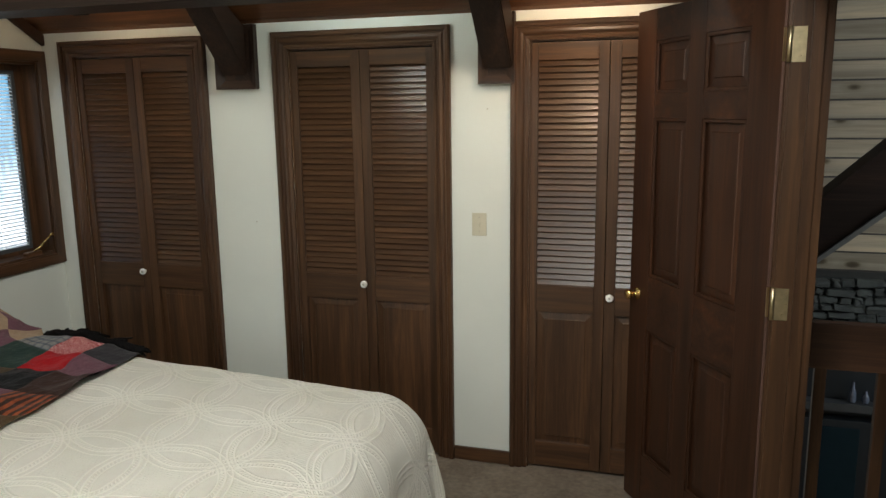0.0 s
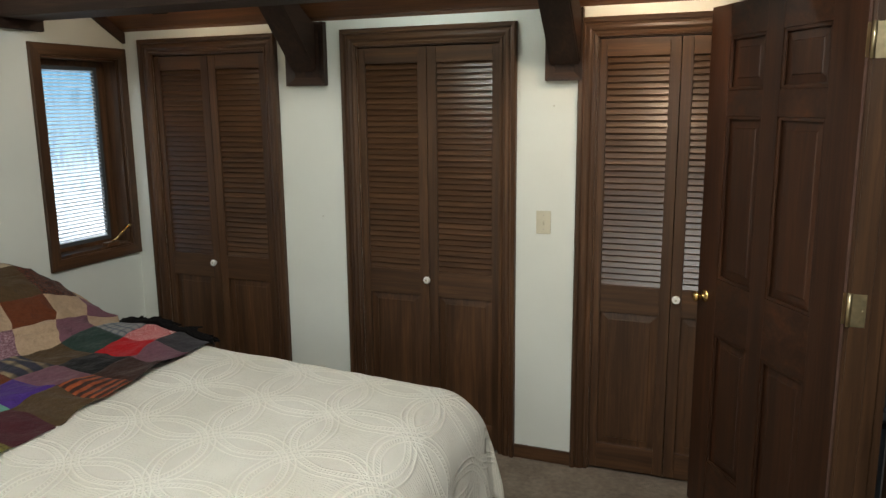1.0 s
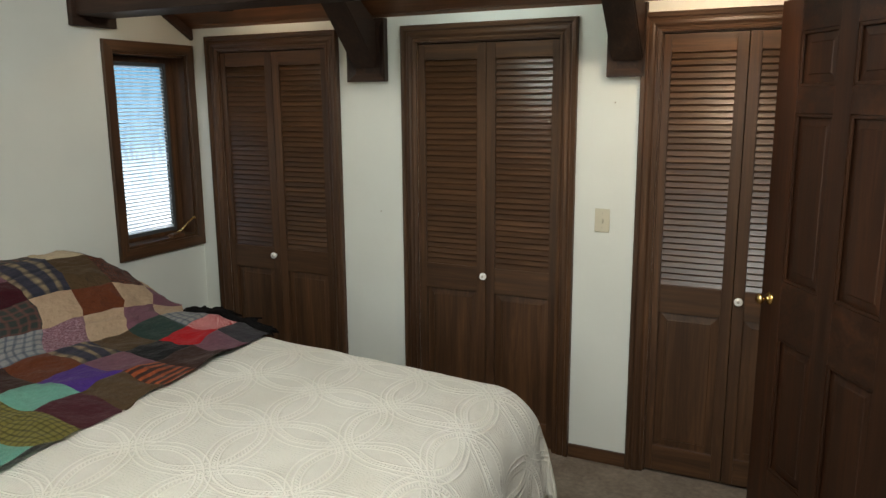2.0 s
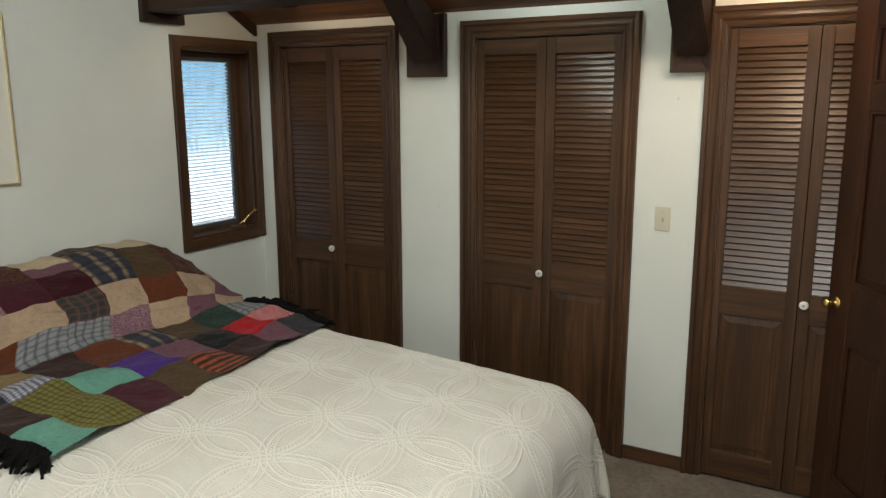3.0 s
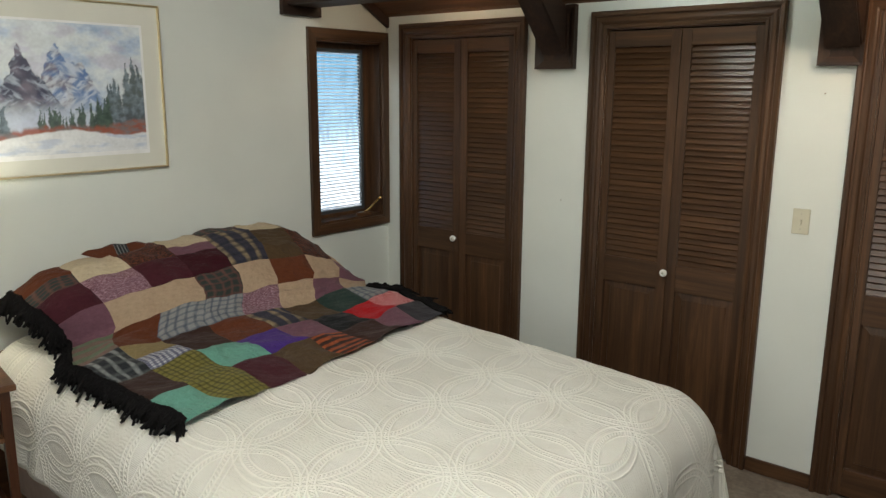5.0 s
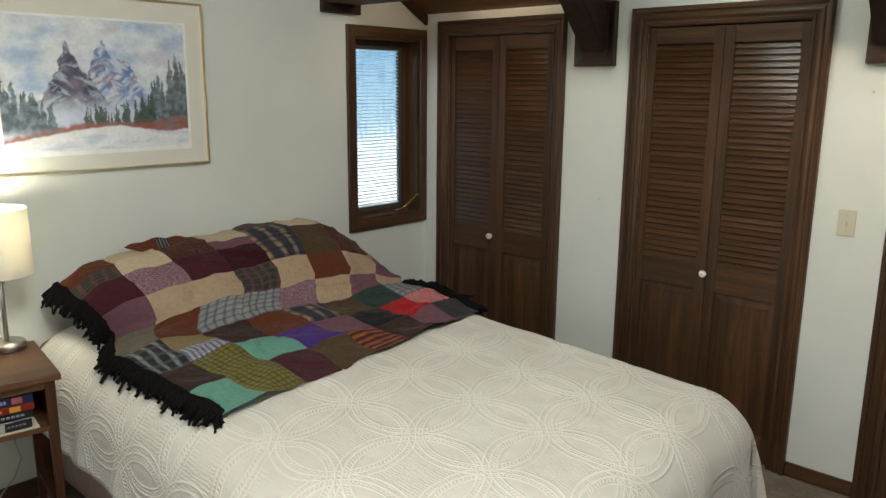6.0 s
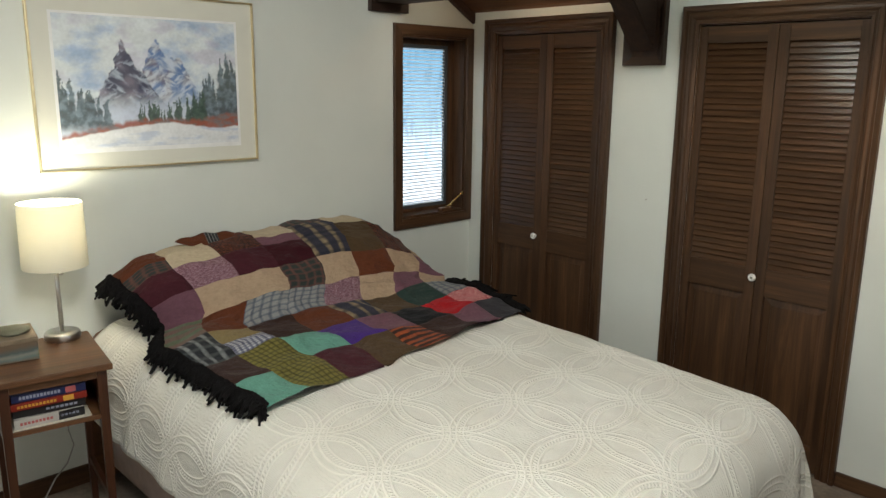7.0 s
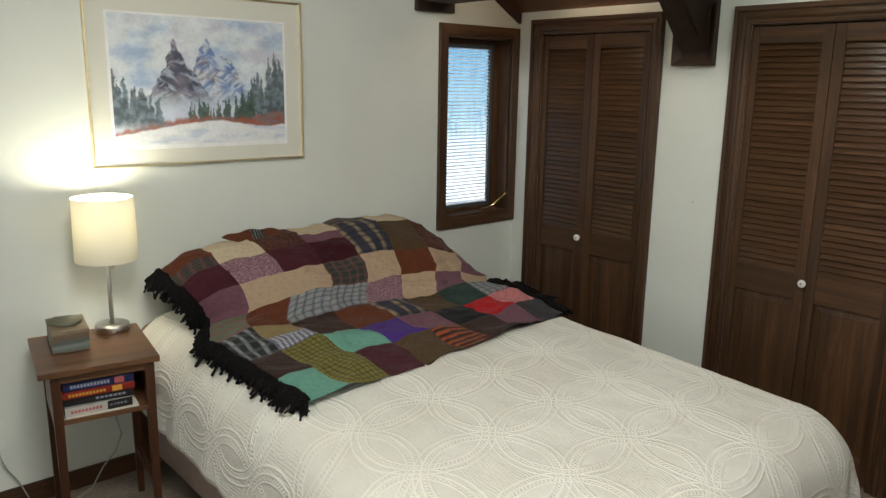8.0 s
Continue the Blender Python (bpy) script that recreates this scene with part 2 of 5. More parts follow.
# Unseen walls added to close the closets against leaking light.
single("wall_closet_side", boxed((-0.2, 0.101, -0.1), (-0.14, 0.66, 2.7)), dark_void, "unseen closet side wall, dark in colour for shade", "wall", "structure")
single("wall_closet_side", boxed((X1 + 0.121, 0.001, -0.1), (X1 + 0.18, 0.66, 2.7)), dark_void, "unseen closet side wall, dark in colour for shade", "wall", "structure")
single("wall_closet_back", boxed((-0.1, 0.62, -0.1), (X1 + 0.2, 0.68, 2.6)), dark_void, "closet back wall, dark in colour for shade", "wall", "structure")


def ceiling_boards():
    """Tongue-and-groove boards laid along the room, following both slopes."""
    bm = bmesh.new()
    run = math.hypot(1, SLOPE)
    for side, n in ((1, 20), (-1, 20)):
        y = 0.10 if side == 1 else RIDGE
        step = (0.10 - RIDGE) / n
        for i in range(n):
            a, b = y - i * step, y - (i + 1) * step + 0.004 / run
            za, zb = roof_z(a), roof_z(b)
            lo = [bm.verts.new((x, yy, zz)) for x, yy, zz in ((-0.16, a, za), (X1 + WALL, a, za), (X1 + WALL, b, zb), (-0.16, b, zb))]
            g = 0.008
            hi = [bm.verts.new((v.co.x, v.co.y, v.co.z + 0.03)) for v in lo]
            bm.faces.new(lo)
            bm.faces.new(hi[::-1])
            for k in range(4):
                bm.faces.new((lo[k], hi[k], hi[(k + 1) % 4], lo[(k + 1) % 4]))
    return bm


single("ceiling", ceiling_boards(), ceiling_wood, "reddish-brown varnished tongue-and-groove board ceiling", "ceiling", "structure")
roof = bmesh.new()
for a, b in ((0.75, RIDGE), (RIDGE, Y0 - 0.2)):
    za, zb = roof_z(a) + 0.09, roof_z(b) + 0.09
    q = [roof.verts.new(p) for p in ((-0.3, a, za), (X1 + 0.3, a, za), (X1 + 0.3, b, zb), (-0.3, b, zb))]
    q2 = [roof.verts.new(v.co + Vector((0, 0, 0.1))) for v in q]
    roof.faces.new(q), roof.faces.new(q2[::-1])
    for k in range(4):
        roof.faces.new((q[k], q2[k], q2[(k + 1) % 4], q[(k + 1) % 4]))
single("roof", roof, roof_paint, "plain roof deck over the bedroom", "roof", "structure")


# ---------------------------------------------------------------- casings
PROFILE = ((0.0, 0.0), (0.0, 0.012), (0.012, 0.015), (0.015, 0.011), (0.021, 0.012), (0.026, 0.018), (0.034, 0.021), (0.046, 0.020), (0.051, 0.016),
           (0.057, 0.017), (0.061, 0.026), (0.076, 0.029), (0.082, 0.023), (0.083, 0.0))


FLAT = ((0.0, 0.0), (0.0, 0.013), (0.004, 0.016), (0.010, 0.016), (0.013, 0.019), (0.078, 0.019), (0.083, 0.014), (0.083, 0.0))


def casing(a, b, z0, z1, to_room, scale=1.0, closed=False, shape=PROFILE):
    """Moulded casing round an opening: up one side, mitred, over and down. to_room(u, z, d) gives the place."""
    bm = bmesh.new()
    corners = [((a, z0), (-1, 0)), ((a, z1), (-1, 1)), ((b, z1), (1, 1)), ((b, z0), (1, 0))]
    if closed:
        corners[0], corners[3] = ((a, z0), (-1, -1)), ((b, z0), (1, -1))
        corners.append(corners[0])
    loops = [[bm.verts.new(to_room(p[0] + w[0] * u * scale, p[1] + w[1] * u * scale, d)) for u, d in shape] for p, w in corners]
    for la, lb in zip(loops, loops[1:]):
        level = abs(la[0].co.z - lb[0].co.z) < 0.01
        for k in range(len(shape) - 1):
            bm.faces.new((la[k], la[k + 1], lb[k + 1], lb[k])).material_index = int(level)
    if not closed:
        bm.faces.new(loops[0]), bm.faces.new(loops[-1][::-1])
    return bm


# bevelled frame of the wall plates under the braces
PLATE = ((0.0, 0.0), (0.0, 0.014), (0.030, 0.032), (0.041, 0.034), (0.041, 0.0))


def sloped_beam(x0, x1, y0, y1, under, over):
    """A beam that follows the ceiling from the wall up into the room."""
    bm = bmesh.new()
    p = [bm.verts.new(c) for x in (x0, x1) for c in ((x, y0, under(y0)), (x, y1, under(y1)), (x, y1, over(y1)), (x, y0, over(y0)))]
    for f in ((0, 1, 2, 3), (7, 6, 5, 4), (0, 4, 5, 1), (1, 5, 6, 2), (2, 6, 7, 3), (3, 7, 4, 0)):
        bm.faces.new([p[i] for i in f])
    bmesh.ops.bevel(bm, geom=list(bm.edges), offset=0.006, segments=2, affect="EDGES")
    return bm


for xa, xb in ((1.092, 1.315), (2.454, 2.618)):
    raf = thing("knee_brace", ((xa + xb) / 2, 0, 1.854), "dark brown knee brace rising from a wooden wall plate", "beam", "knee braces", "structure")
    c = (xa + xb) / 2 + (0.0 if xa < 2 else 0.01)
    part("brace", sloped_beam(c - 0.068, c + 0.068, -0.03, -0.533, lambda y: 1.890 - 1.03 * y, lambda y: 2.14 - 0.61 * y), beam_wood, raf)
    part("wall_plate", boxed((xa + 0.003, -0.014, 1.857), (xb - 0.003, -0.001, EAVE - 0.004), 0.002), beam_wood, raf)
    part("plate_frame", casing(xa + 0.042, xb - 0.036, 1.854 + 0.042, EAVE - 0.046, lambda u, z, d: (u, -d - 0.001, z), 1.0, True, PLATE), (beam_wood_up, beam_wood_x), raf)

# cross beam that rests in the side wall under the rafters
cb = thing("cross_beam", (0, -0.675, 2.13), "dark brown cross beam with a wooden end plate on the wall", "beam", "", "structure")
part("beam", boxed((0.03, -0.785, 2.178), (X1 - 0.002, -0.572, 2.48), 0.008), beam_wood_x, cb)
part("end_plate", boxed((0.001, -0.810, 2.130), (0.032, -0.545, 2.465), 0.003), beam_wood, cb)
# sloping board where the ceiling meets the side wall
single("trim", sloped_beam(0.001, 0.03, -0.002, RIDGE, lambda y: 2.104 - SLOPE * y, lambda y: EAVE - 0.004 - SLOPE * y), beam_wood, "dark sloping trim board under the ceiling", "trim", "structure")

def frame_jamb(bm, a, b, z, y0, y1, t=0.007):
    box(bm, (a, y0, 0.002), (a + t, y1, z))
    box(bm, (b - t, y0, 0.002), (b, y1, z))
    box(bm, (a + t, y0, z - t), (b - t, y1, z))
    return bm


# ---------------------------------------------------------------- louvered closet doors
PITCH, SLATS = 0.0278, 37


def slat_mesh(width):
    bm = bmesh.new()
    n = 5
    pts = [(-0.017, 0.0), (-0.014, 0.0032), (0.014, 0.0032), (0.017, 0.0), (0.014, -0.0032), (-0.014, -0.0032)]
    turn = Matrix.Rotation(radians(65), 3, "X")
    ends = [[bm.verts.new(turn @ Vector((s * width / 2, u, w))) for u, w in pts] for s in (-1, 1)]
    for k in range(6):
        bm.faces.new((ends[0][k], ends[0][(k + 1) % 6], ends[1][(k + 1) % 6], ends[1][k]))
    bm.faces.new(ends[0][::-1]), bm.faces.new(ends[1])
    return finish(bm, "slat", slat_wood)


def raised_panel(bm, x0, x1, z0, z1, y, proud=0.006, field=0.035):
    """A panel with a bevelled raised field; y is its front, facing -y."""
    rings = []
    for ins, d in ((0.0, 0.006), (0.004, 0.007), (field, 0.002), (field + 0.003, -0.001)):
        rings.append([bm.verts.new(c) for c in ((x0 + ins, y + d, z0 + ins), (x1 - ins, y + d, z0 + ins), (x1 - ins, y + d, z1 - ins), (x0 + ins, y + d, z1 - ins))])
    for a, b in zip(rings, rings[1:]):
        for k in range(4):
            bm.faces.new((a[k], a[(k + 1) % 4], b[(k + 1) % 4], b[k]))
    bm.faces.new(rings[-1])
    return bm


def closet(n, a, b, knob_right):
    """A pair of bifold leaves: louvers above, a raised panel below."""
    mid, front, back = (a + b) / 2, 0.004, 0.034
    jb = bmesh.new()
    single("casing", casing(a, b, 0.002, HEAD, lambda u, z, d: (u, -d - 0.001, z)), (wood_up, wood_x), "moulded dark-stained wood door casing", "door casing", "structure", "closet casings")
    single("door_frame", frame_jamb(jb, a, b, HEAD, 0.0, 0.099), wood_up, "dark-stained wood jamb of a closet", "door frame", "structure")
    door = thing("closet_door", (mid, 0.0, 0.0), "dark-stained bifold closet door with louvers and raised panels", "closet door", "bifold closet doors")
    lo, hi = 0.925, 1.955
    for x0, x1, sa, sb in ((a + 0.008, mid - 0.0015, 0.032, 0.047), (mid + 0.0015, b - 0.008, 0.047, 0.032)):
        leaf = part("leaf", box(box(bmesh.new(), (x0, front, 0.014), (x0 + sa, back, HEAD - 0.011), 0.002), (x1 - sb, front, 0.014), (x1, back, HEAD - 0.011), 0.002), wood_up, door)
        for z0, z1 in ((0.014, 0.135), (0.795, lo), (hi, HEAD - 0.011)):
            part("rail", boxed((x0 + sa, front + 0.0015, z0), (x1 - sb, back, z1), 0.002), wood_x, leaf)
        part("panel", raised_panel(bmesh.new(), x0 + sa, x1 - sb, 0.135, 0.795, front + 0.012), wood_up, leaf)
        w = x1 - x0 - sa - sb
        mesh = slat_mesh(w)
        for i in range(SLATS):
            piece("slat", mesh, leaf, ((x0 + sa + x1 - sb) / 2, (front + back) / 2, lo + (i + 0.5) * PITCH * (hi - lo) / (SLATS * PITCH)))
    kx = knob_right
    knob = lathe(bmesh.new(), ((0.008, 0), (0.008, 0.008), (0.017, 0.016), (0.019, 0.023), (0.016, 0.030), (0.008, 0.0325), (0.0065, 0.031), (0.0, 0.031)), Matrix.Translation((kx, front - 0.001, 0.884)) @ Matrix.Rotation(radians(90), 4, "X"), 20, False)
    kn = part("knob", knob, porcelain, door, "white porcelain knob")
    part("screw", lathe(bmesh.new(), ((0.0055, 0), (0.0055, 0.002), (0.003, 0.003)), Matrix.Translation((kx, front - 0.0315, 0.884)) @ Matrix.Rotation(radians(90), 4, "X"), 12), screw_metal, kn)
    return door


for n, ((a, b), kx) in enumerate(zip(CLOSETS, (0.544, 1.857, 3.066))):
    closet(n, a, b, kx)

# baseboards between the casings
for a, b in ((1.026, 1.403), (2.318, 2.601), (3.48, X1 - 0.02)):
    bm = boxed((a, -0.014, 0.002), (b, -0.001, 0.070), 0.003)
    single("baseboard", bm, wood_x, "dark-stained wood baseboard", "baseboard", "structure")
single("baseboard", boxed((0.001, Y0 + 0.02, 0.002), (0.015, -0.002, 0.088), 0.003), wood_y, "dark-stained wood baseboard behind the bed", "baseboard", "structure")
single("baseboard", boxed((X1 - 0.015, -0.785, 0.002), (X1 - 0.001, -0.03, 0.078), 0.003), wood_y, "dark-stained wood baseboard behind the door", "baseboard", "structure")

# light switch
sw = thing("light_switch", (2.451, -0.001, 1.196), "ivory plastic toggle light switch on the wall", "light switch")
part("plate", boxed((2.416, -0.007, 1.150), (2.486, -0.001, 1.260), 0.003), ivory, sw)
part("surround", boxed((2.444, -0.0085, 1.192), (2.458, -0.0065, 1.218), 0.001), ivory, sw)
part("toggle", boxed((2.447, -0.018, 1.192), (2.455, -0.006, 1.213), 0.002), ivory, sw)
for z in (1.172, 1.238):
    part("screw", lathe(bmesh.new(), ((0.003, 0), (0.003, 0.0015)), Matrix.Translation((2.451, -0.0068, z)) @ Matrix.Rotation(radians(90), 4, "X"), 10), screw_metal, sw)

# ---------------------------------------------------------------- window
glass_m, _nt, _b = tree("window_glass")
_b.inputs["Transmission Weight"].default_value, _b.inputs["Roughness"].default_value, _b.inputs["IOR"].default_value = 1.0, 0.0, 1.45
blind_m, _nt, _b = tree("white_blind_slat")
_b.inputs["Base Color"].default_value = (0.85, 0.87, 0.9, 1)
_t = _nt.nodes.new("ShaderNodeBsdfTranslucent")
_t.inputs["Color"].default_value = (0.92, 0.95, 0.98, 1)
_x = _nt.nodes.new("ShaderNodeMixShader")
_x.inputs[0].default_value = 0.7
_nt.links.new(_b.outputs[0], _x.inputs[1])
_nt.links.new(_t.outputs[0], _x.inputs[2])
_nt.links.new(_x.outputs[0], _nt.nodes["Material Output"].inputs["Surface"])
bead_m = plain("grey_window_bead", (0.06, 0.065, 0.07), 0.5)


def window():
    y0, y1, z0, z1 = WIN
    w = thing("window_1", (-0.1, (y0 + y1) / 2, z0), "crank casement window with dark wood frame and lowered blind", "window", "", "structure")
    part("casing", casing(y0, y1, z0, z1, lambda u, z, d: (d + 0.001, u, z), 0.72, True, FLAT), (wood_up, wood_y), w)
    jb = bmesh.new()
    for lo, hi in (((-0.159, y0, z0), (0.004, y0 + 0.012, z1)), ((-0.159, y1 - 0.012, z0), (0.004, y1, z1)),
                   ((-0.159, y0 + 0.012, z1 - 0.012), (0.004, y1 - 0.012, z1)), ((-0.159, y0 + 0.012, z0), (0.006, y1 - 0.012, z0 + 0.016))):
        box(jb, lo, hi, 0.001)
    part("jamb", jb, wood_up, w)
    sash = bmesh.new()
    a, b, c, d, t, low, high = y0 + 0.012, y1 - 0.012, z0 + 0.016, z1 - 0.012, 0.050, 0.022, 0.032
    for lo, hi in (((-0.125, a, c), (-0.085, a + t, d)), ((-0.125, b - t, c), (-0.085, b, d)), ((-0.125, a + t, c), (-0.085, b - t, c + low)), ((-0.125, a + t, d - high), (-0.085, b - t, d))):
        box(sash, lo, hi, 0.003)
    sash = part("sash", sash, wood_up, w)
    bead = bmesh.new()
    a, b, c, d, t = a + t, b - t, c + low, d - high, 0.020
    for lo, hi in (((-0.112, a, c), (-0.088, a + t, d)), ((-0.112, b - t, c), (-0.088, b, d)), ((-0.112, a + t, c), (-0.088, b - t, c + t)), ((-0.112, a + t, d - t), (-0.088, b - t, d))):
        box(bead, lo, hi, 0.001)
    part("bead", bead, bead_m, sash)
    pane = part("pane", boxed((-0.118, a, c), (-0.114, b, d)), glass_m, sash)
    pane.visible_shadow = False
    blind = thing("window_blind", (-0.1, (y0 + y1) / 2, z0), "lowered white horizontal blind with open slats", "window blind")
    part("head_rail", boxed((-0.110, a + 0.015, d - 0.022), (-0.090, b - 0.016, d - 0.001), 0.002), blind_m, blind)
    part("bottom_rail", boxed((-0.107, a + 0.016, c + 0.015), (-0.093, b - 0.018, c + 0.026), 0.002), blind_m, blind)
    bm = bmesh.new()
    box(bm, (-0.0075, -(b - a - 0.036) / 2, -0.0007), (0.0075, (b - a - 0.036) / 2, 0.0007))
    mesh = finish(bm, "blind_slat", blind_m)
    n = 46
    for i in range(n):
        piece("blind_slat", mesh, blind, (-0.1, (a + b) / 2 - 0.001, c + 0.034 + i * (d - c - 0.062) / (n - 1)), (0, radians(24), 0))
    # folding crank
    cr = part("crank", tube(bmesh.new(), ((-0.02, -0.20, z0 + 0.03), (0.012, -0.20, z0 + 0.045), (0.022, -0.19, z0 + 0.055), (0.026, -0.15, z0 + 0.085), (0.028, -0.105, z0 + 0.115)), 0.0058, 8), brass, w, "brass crank handle")
    part("crank_base", boxed((-0.03, -0.255, z0 + 0.012), (0.018, -0.165, z0 + 0.036), 0.008), table_wood, w)
    part("crank_knob", lathe(bmesh.new(), ((0.004, 0), (0.009, 0.004), (0.009, 0.016), (0.004, 0.02)), Matrix.Translation((0.026, -0.105, z0 + 0.113)) @ Matrix.Rotation(radians(70), 4, "Y"), 12), brass, w)


window()


def outdoors_material():
    """Bright snowy ground and hazy winter trees, far outside."""
    m, nt, b = tree("bright_winter_outdoors")
    v = coords(nt, (1, 1, 1))
    sep = nt.nodes.new("ShaderNodeSeparateXYZ")
    nt.links.new(v, sep.inputs[0])
    mr = nt.nodes.new("ShaderNodeMapRange")
    mr.inputs["From Min"].default_value, mr.inputs["From Max"].default_value = -1.5, 2.5
    nt.links.new(sep.outputs["Z"], mr.inputs["Value"])
    c = ramp(nt, mr.outputs[0], ((0.0, (1.5, 1.5, 1.5)), (0.2, (1.1, 1.12, 1.15)), (0.38, (0.80, 0.92, 1.0)), (0.62, (0.26, 0.44, 0.58)), (0.95, (0.12, 0.28, 0.42))))
    vv = coords(nt, (1, 6, 1.1))
    t = noise_fac(nt, vv, 1.6, 5, 0.6, 0.5)
    c = mix(nt, 0.75, c, ramp(nt, t, ((0.36, (0.40, 0.52, 0.62)), (0.52, (1.1, 1.1, 1.1)))), "MULTIPLY")
    nt.links.new(c, b.inputs["Emission Color"])
    b.inputs["Emission Strength"].default_value = 2.6
    b.inputs["Base Color"].default_value = (0, 0, 0, 1)
    return m


outdoors = outdoors_material()
single("backdrop", boxed((-9.1, -9, -6), (-9.0, 22, 9)), outdoors, "bright snowy winter trees outside the window", "backdrop", "structure")

# ---------------------------------------------------------------- entrance door, open into the room
HX, HY = X1 - 0.010, -0.860                 # hinge line
DW, DH = 0.868, 2.112
TURN = math.atan2(-0.135 - HY, 3.182 - HX)


def entry_door():
    """Six-panel door, built along +x from its hinge edge, then swung open."""
    m = Matrix.Translation((HX, HY, 0.012)) @ Matrix.Rotation(TURN, 4, "Z")
    door = thing("door_1", (HX, HY, 0.0), "dark-stained six-panel wooden door standing open", "door", "", "structure")
    T = 0.0175
    cols = ((0.15, 0.40), (0.495, 0.728))
    rows = ((0.235, 0.805), (1.035, 1.69), (1.785, 1.99))

    def swung(bm):
        bmesh.ops.transform(bm, matrix=m, verts=bm.verts)
        return bm

    fr = bmesh.new()
    for x0, x1 in ((0.0, 0.15), (0.40, 0.495), (0.728, DW)):
        box(fr, (x0, -T, 0), (x1, T, DH), 0.002)
    part("stiles", swung(fr), door_wood, door)
    for z0, z1 in ((0.0, 0.235), (0.805, 1.035), (1.69, 1.785), (1.99, DH)):
        for x0, x1 in cols:
            part("rail", swung(boxed((x0, -T + 0.0012, z0), (x1, T - 0.0012, z1), 0.001)), door_wood_x, door)
    for x0, x1 in cols:
        for z0, z1 in rows:
            bm = raised_panel(bmesh.new(), x0, x1, z0, z1, -T + 0.010, 0.004, 0.045)
            pb = raised_panel(bmesh.new(), x0, x1, z0, z1, -T + 0.010, 0.004, 0.045)
            bmesh.ops.scale(pb, vec=(1, -1, 1), verts=pb.verts)
            tmp = bpy.data.meshes.new("panel_back")
            pb.to_mesh(tmp)
            pb.free()
            bm.from_mesh(tmp)
            bpy.data.meshes.remove(tmp)
            part("panel", swung(bm), door_wood, door)
            # quarter-round moulding round each panel, both faces
            mo = bmesh.new()
            for s in (-1, 1):
                for lo, hi in (((x0, 0, z0), (x0 + 0.014, 0, z1)), ((x1 - 0.014, 0, z0), (x1, 0, z1)), ((x0, 0, z0), (x1, 0, z0 + 0.014)), ((x0, 0, z1 - 0.014), (x1, 0, z1))):
                    ya, yb = sorted((s * (T - 0.004), s * (T - 0.012)))
                    box(mo, (lo[0], ya, lo[2]), (hi[0], yb, hi[2]), 0.003)
            part("moulding", swung(mo), door_wood, door)
    for s in (-1, 1):
        k = lathe(bmesh.new(), ((0.026, 0), (0.027, 0.003), (0.022, 0.007), (0.009, 0.010), (0.008, 0.026), (0.016, 0.031), (0.022, 0.041), (0.0215, 0.049), (0.014, 0.055), (0.0, 0.056)),
                  Matrix.Translation((DW - 0.062, s * T, 0.945)) @ Matrix.Rotation(radians(90 if s < 0 else -90), 4, "X"), 24, False)
        part("door_knob", swung(k), brass, door, "polished brass door knob")
    part("hinge_edge", swung(boxed((-0.0012, -T + 0.001, 0.004), (0.0, T - 0.001, DH - 0.004))), plain("bare_door_edge", (0.13, 0.075, 0.058), 0.5, 0, 0.15, 20, 0.1), door, "paler bare wood edge")
    part("latch_plate", swung(boxed((DW - 0.0005, -0.012, 0.915), (DW + 0.0015, 0.012, 0.975), 0.0005)), brass, door)
    for z in (0.26, 1.105, 1.918):
        hinge = part("hinge", swung(boxed((-0.0018, -0.013, z - 0.05), (-0.0002, 0.0178, z + 0.05), 0.0005)), hinge_metal, door, "worn brass butt hinge")
        pin = rod(bmesh.new(), (HX + 0.003, HY - 0.024, z - 0.042), (HX + 0.003, HY - 0.024, z + 0.065), 0.0068, None, 12)
        part("pin", pin, hinge_metal, hinge)
        leaf = boxed((HX + 0.006, HY - 0.0245, z - 0.042), (HX + 0.050, HY - 0.0225, z + 0.063), 0.0006)
        for dz in (-0.025, 0.01, 0.045):
            lathe(leaf, ((0.004, 0), (0.003, 0.001)), Matrix.Translation((HX + 0.034 + 0.008 * (dz > 0), HY - 0.0246, z + dz)) @ Matrix.Rotation(radians(90), 4, "X"), 8)
        part("jamb_leaf", leaf, hinge_metal, hinge)


entry_door()
jb = bmesh.new()
ya, yb = DOOR[0], DOOR[1]
box(jb, (X1 - 0.004, yb - 0.008, 0.002), (X1 + WALL, yb, 2.152), 0.001)
box(jb, (X1 - 0.004, ya, 0.002), (X1 + WALL + 0.004, ya + 0.018, 2.152), 0.001)
box(jb, (X1 - 0.004, ya + 0.018, 2.134), (X1 + WALL + 0.004, yb - 0.008, 2.152), 0.001)
box(jb, (X1 + 0.052, yb - 0.021, 0.002), (X1 + 0.088, yb - 0.008, 2.134), 0.002)
single("door_frame", jb, wood_up, "dark-stained wood jamb with a door stop", "door frame", "structure")
single("casing", casing(ya, yb - 0.002, 0.002, 2.145, lambda u, z, d: (X1 - d - 0.001, u, z)), (wood_up, wood_y), "moulded dark-stained wood casing of the doorway", "door casing", "structure")

# ---------------------------------------------------------------- loft landing beyond the door
single("floor_landing", boxed((X1 + 0.14, Y0, -0.25), (7.6, -0.36, 0.0)), carpet, "beige carpeted landing floor", "carpet", "structure")
# Lower floor takes dark wood to stand in for an unlit room.
single("floor_lower", boxed((X1 - 0.2, -0.4, -2.75), (7.6, 3.3, -2.6)), rail_wood, "wooden floor of the room below, dimness put into its colour", "floor", "structure")
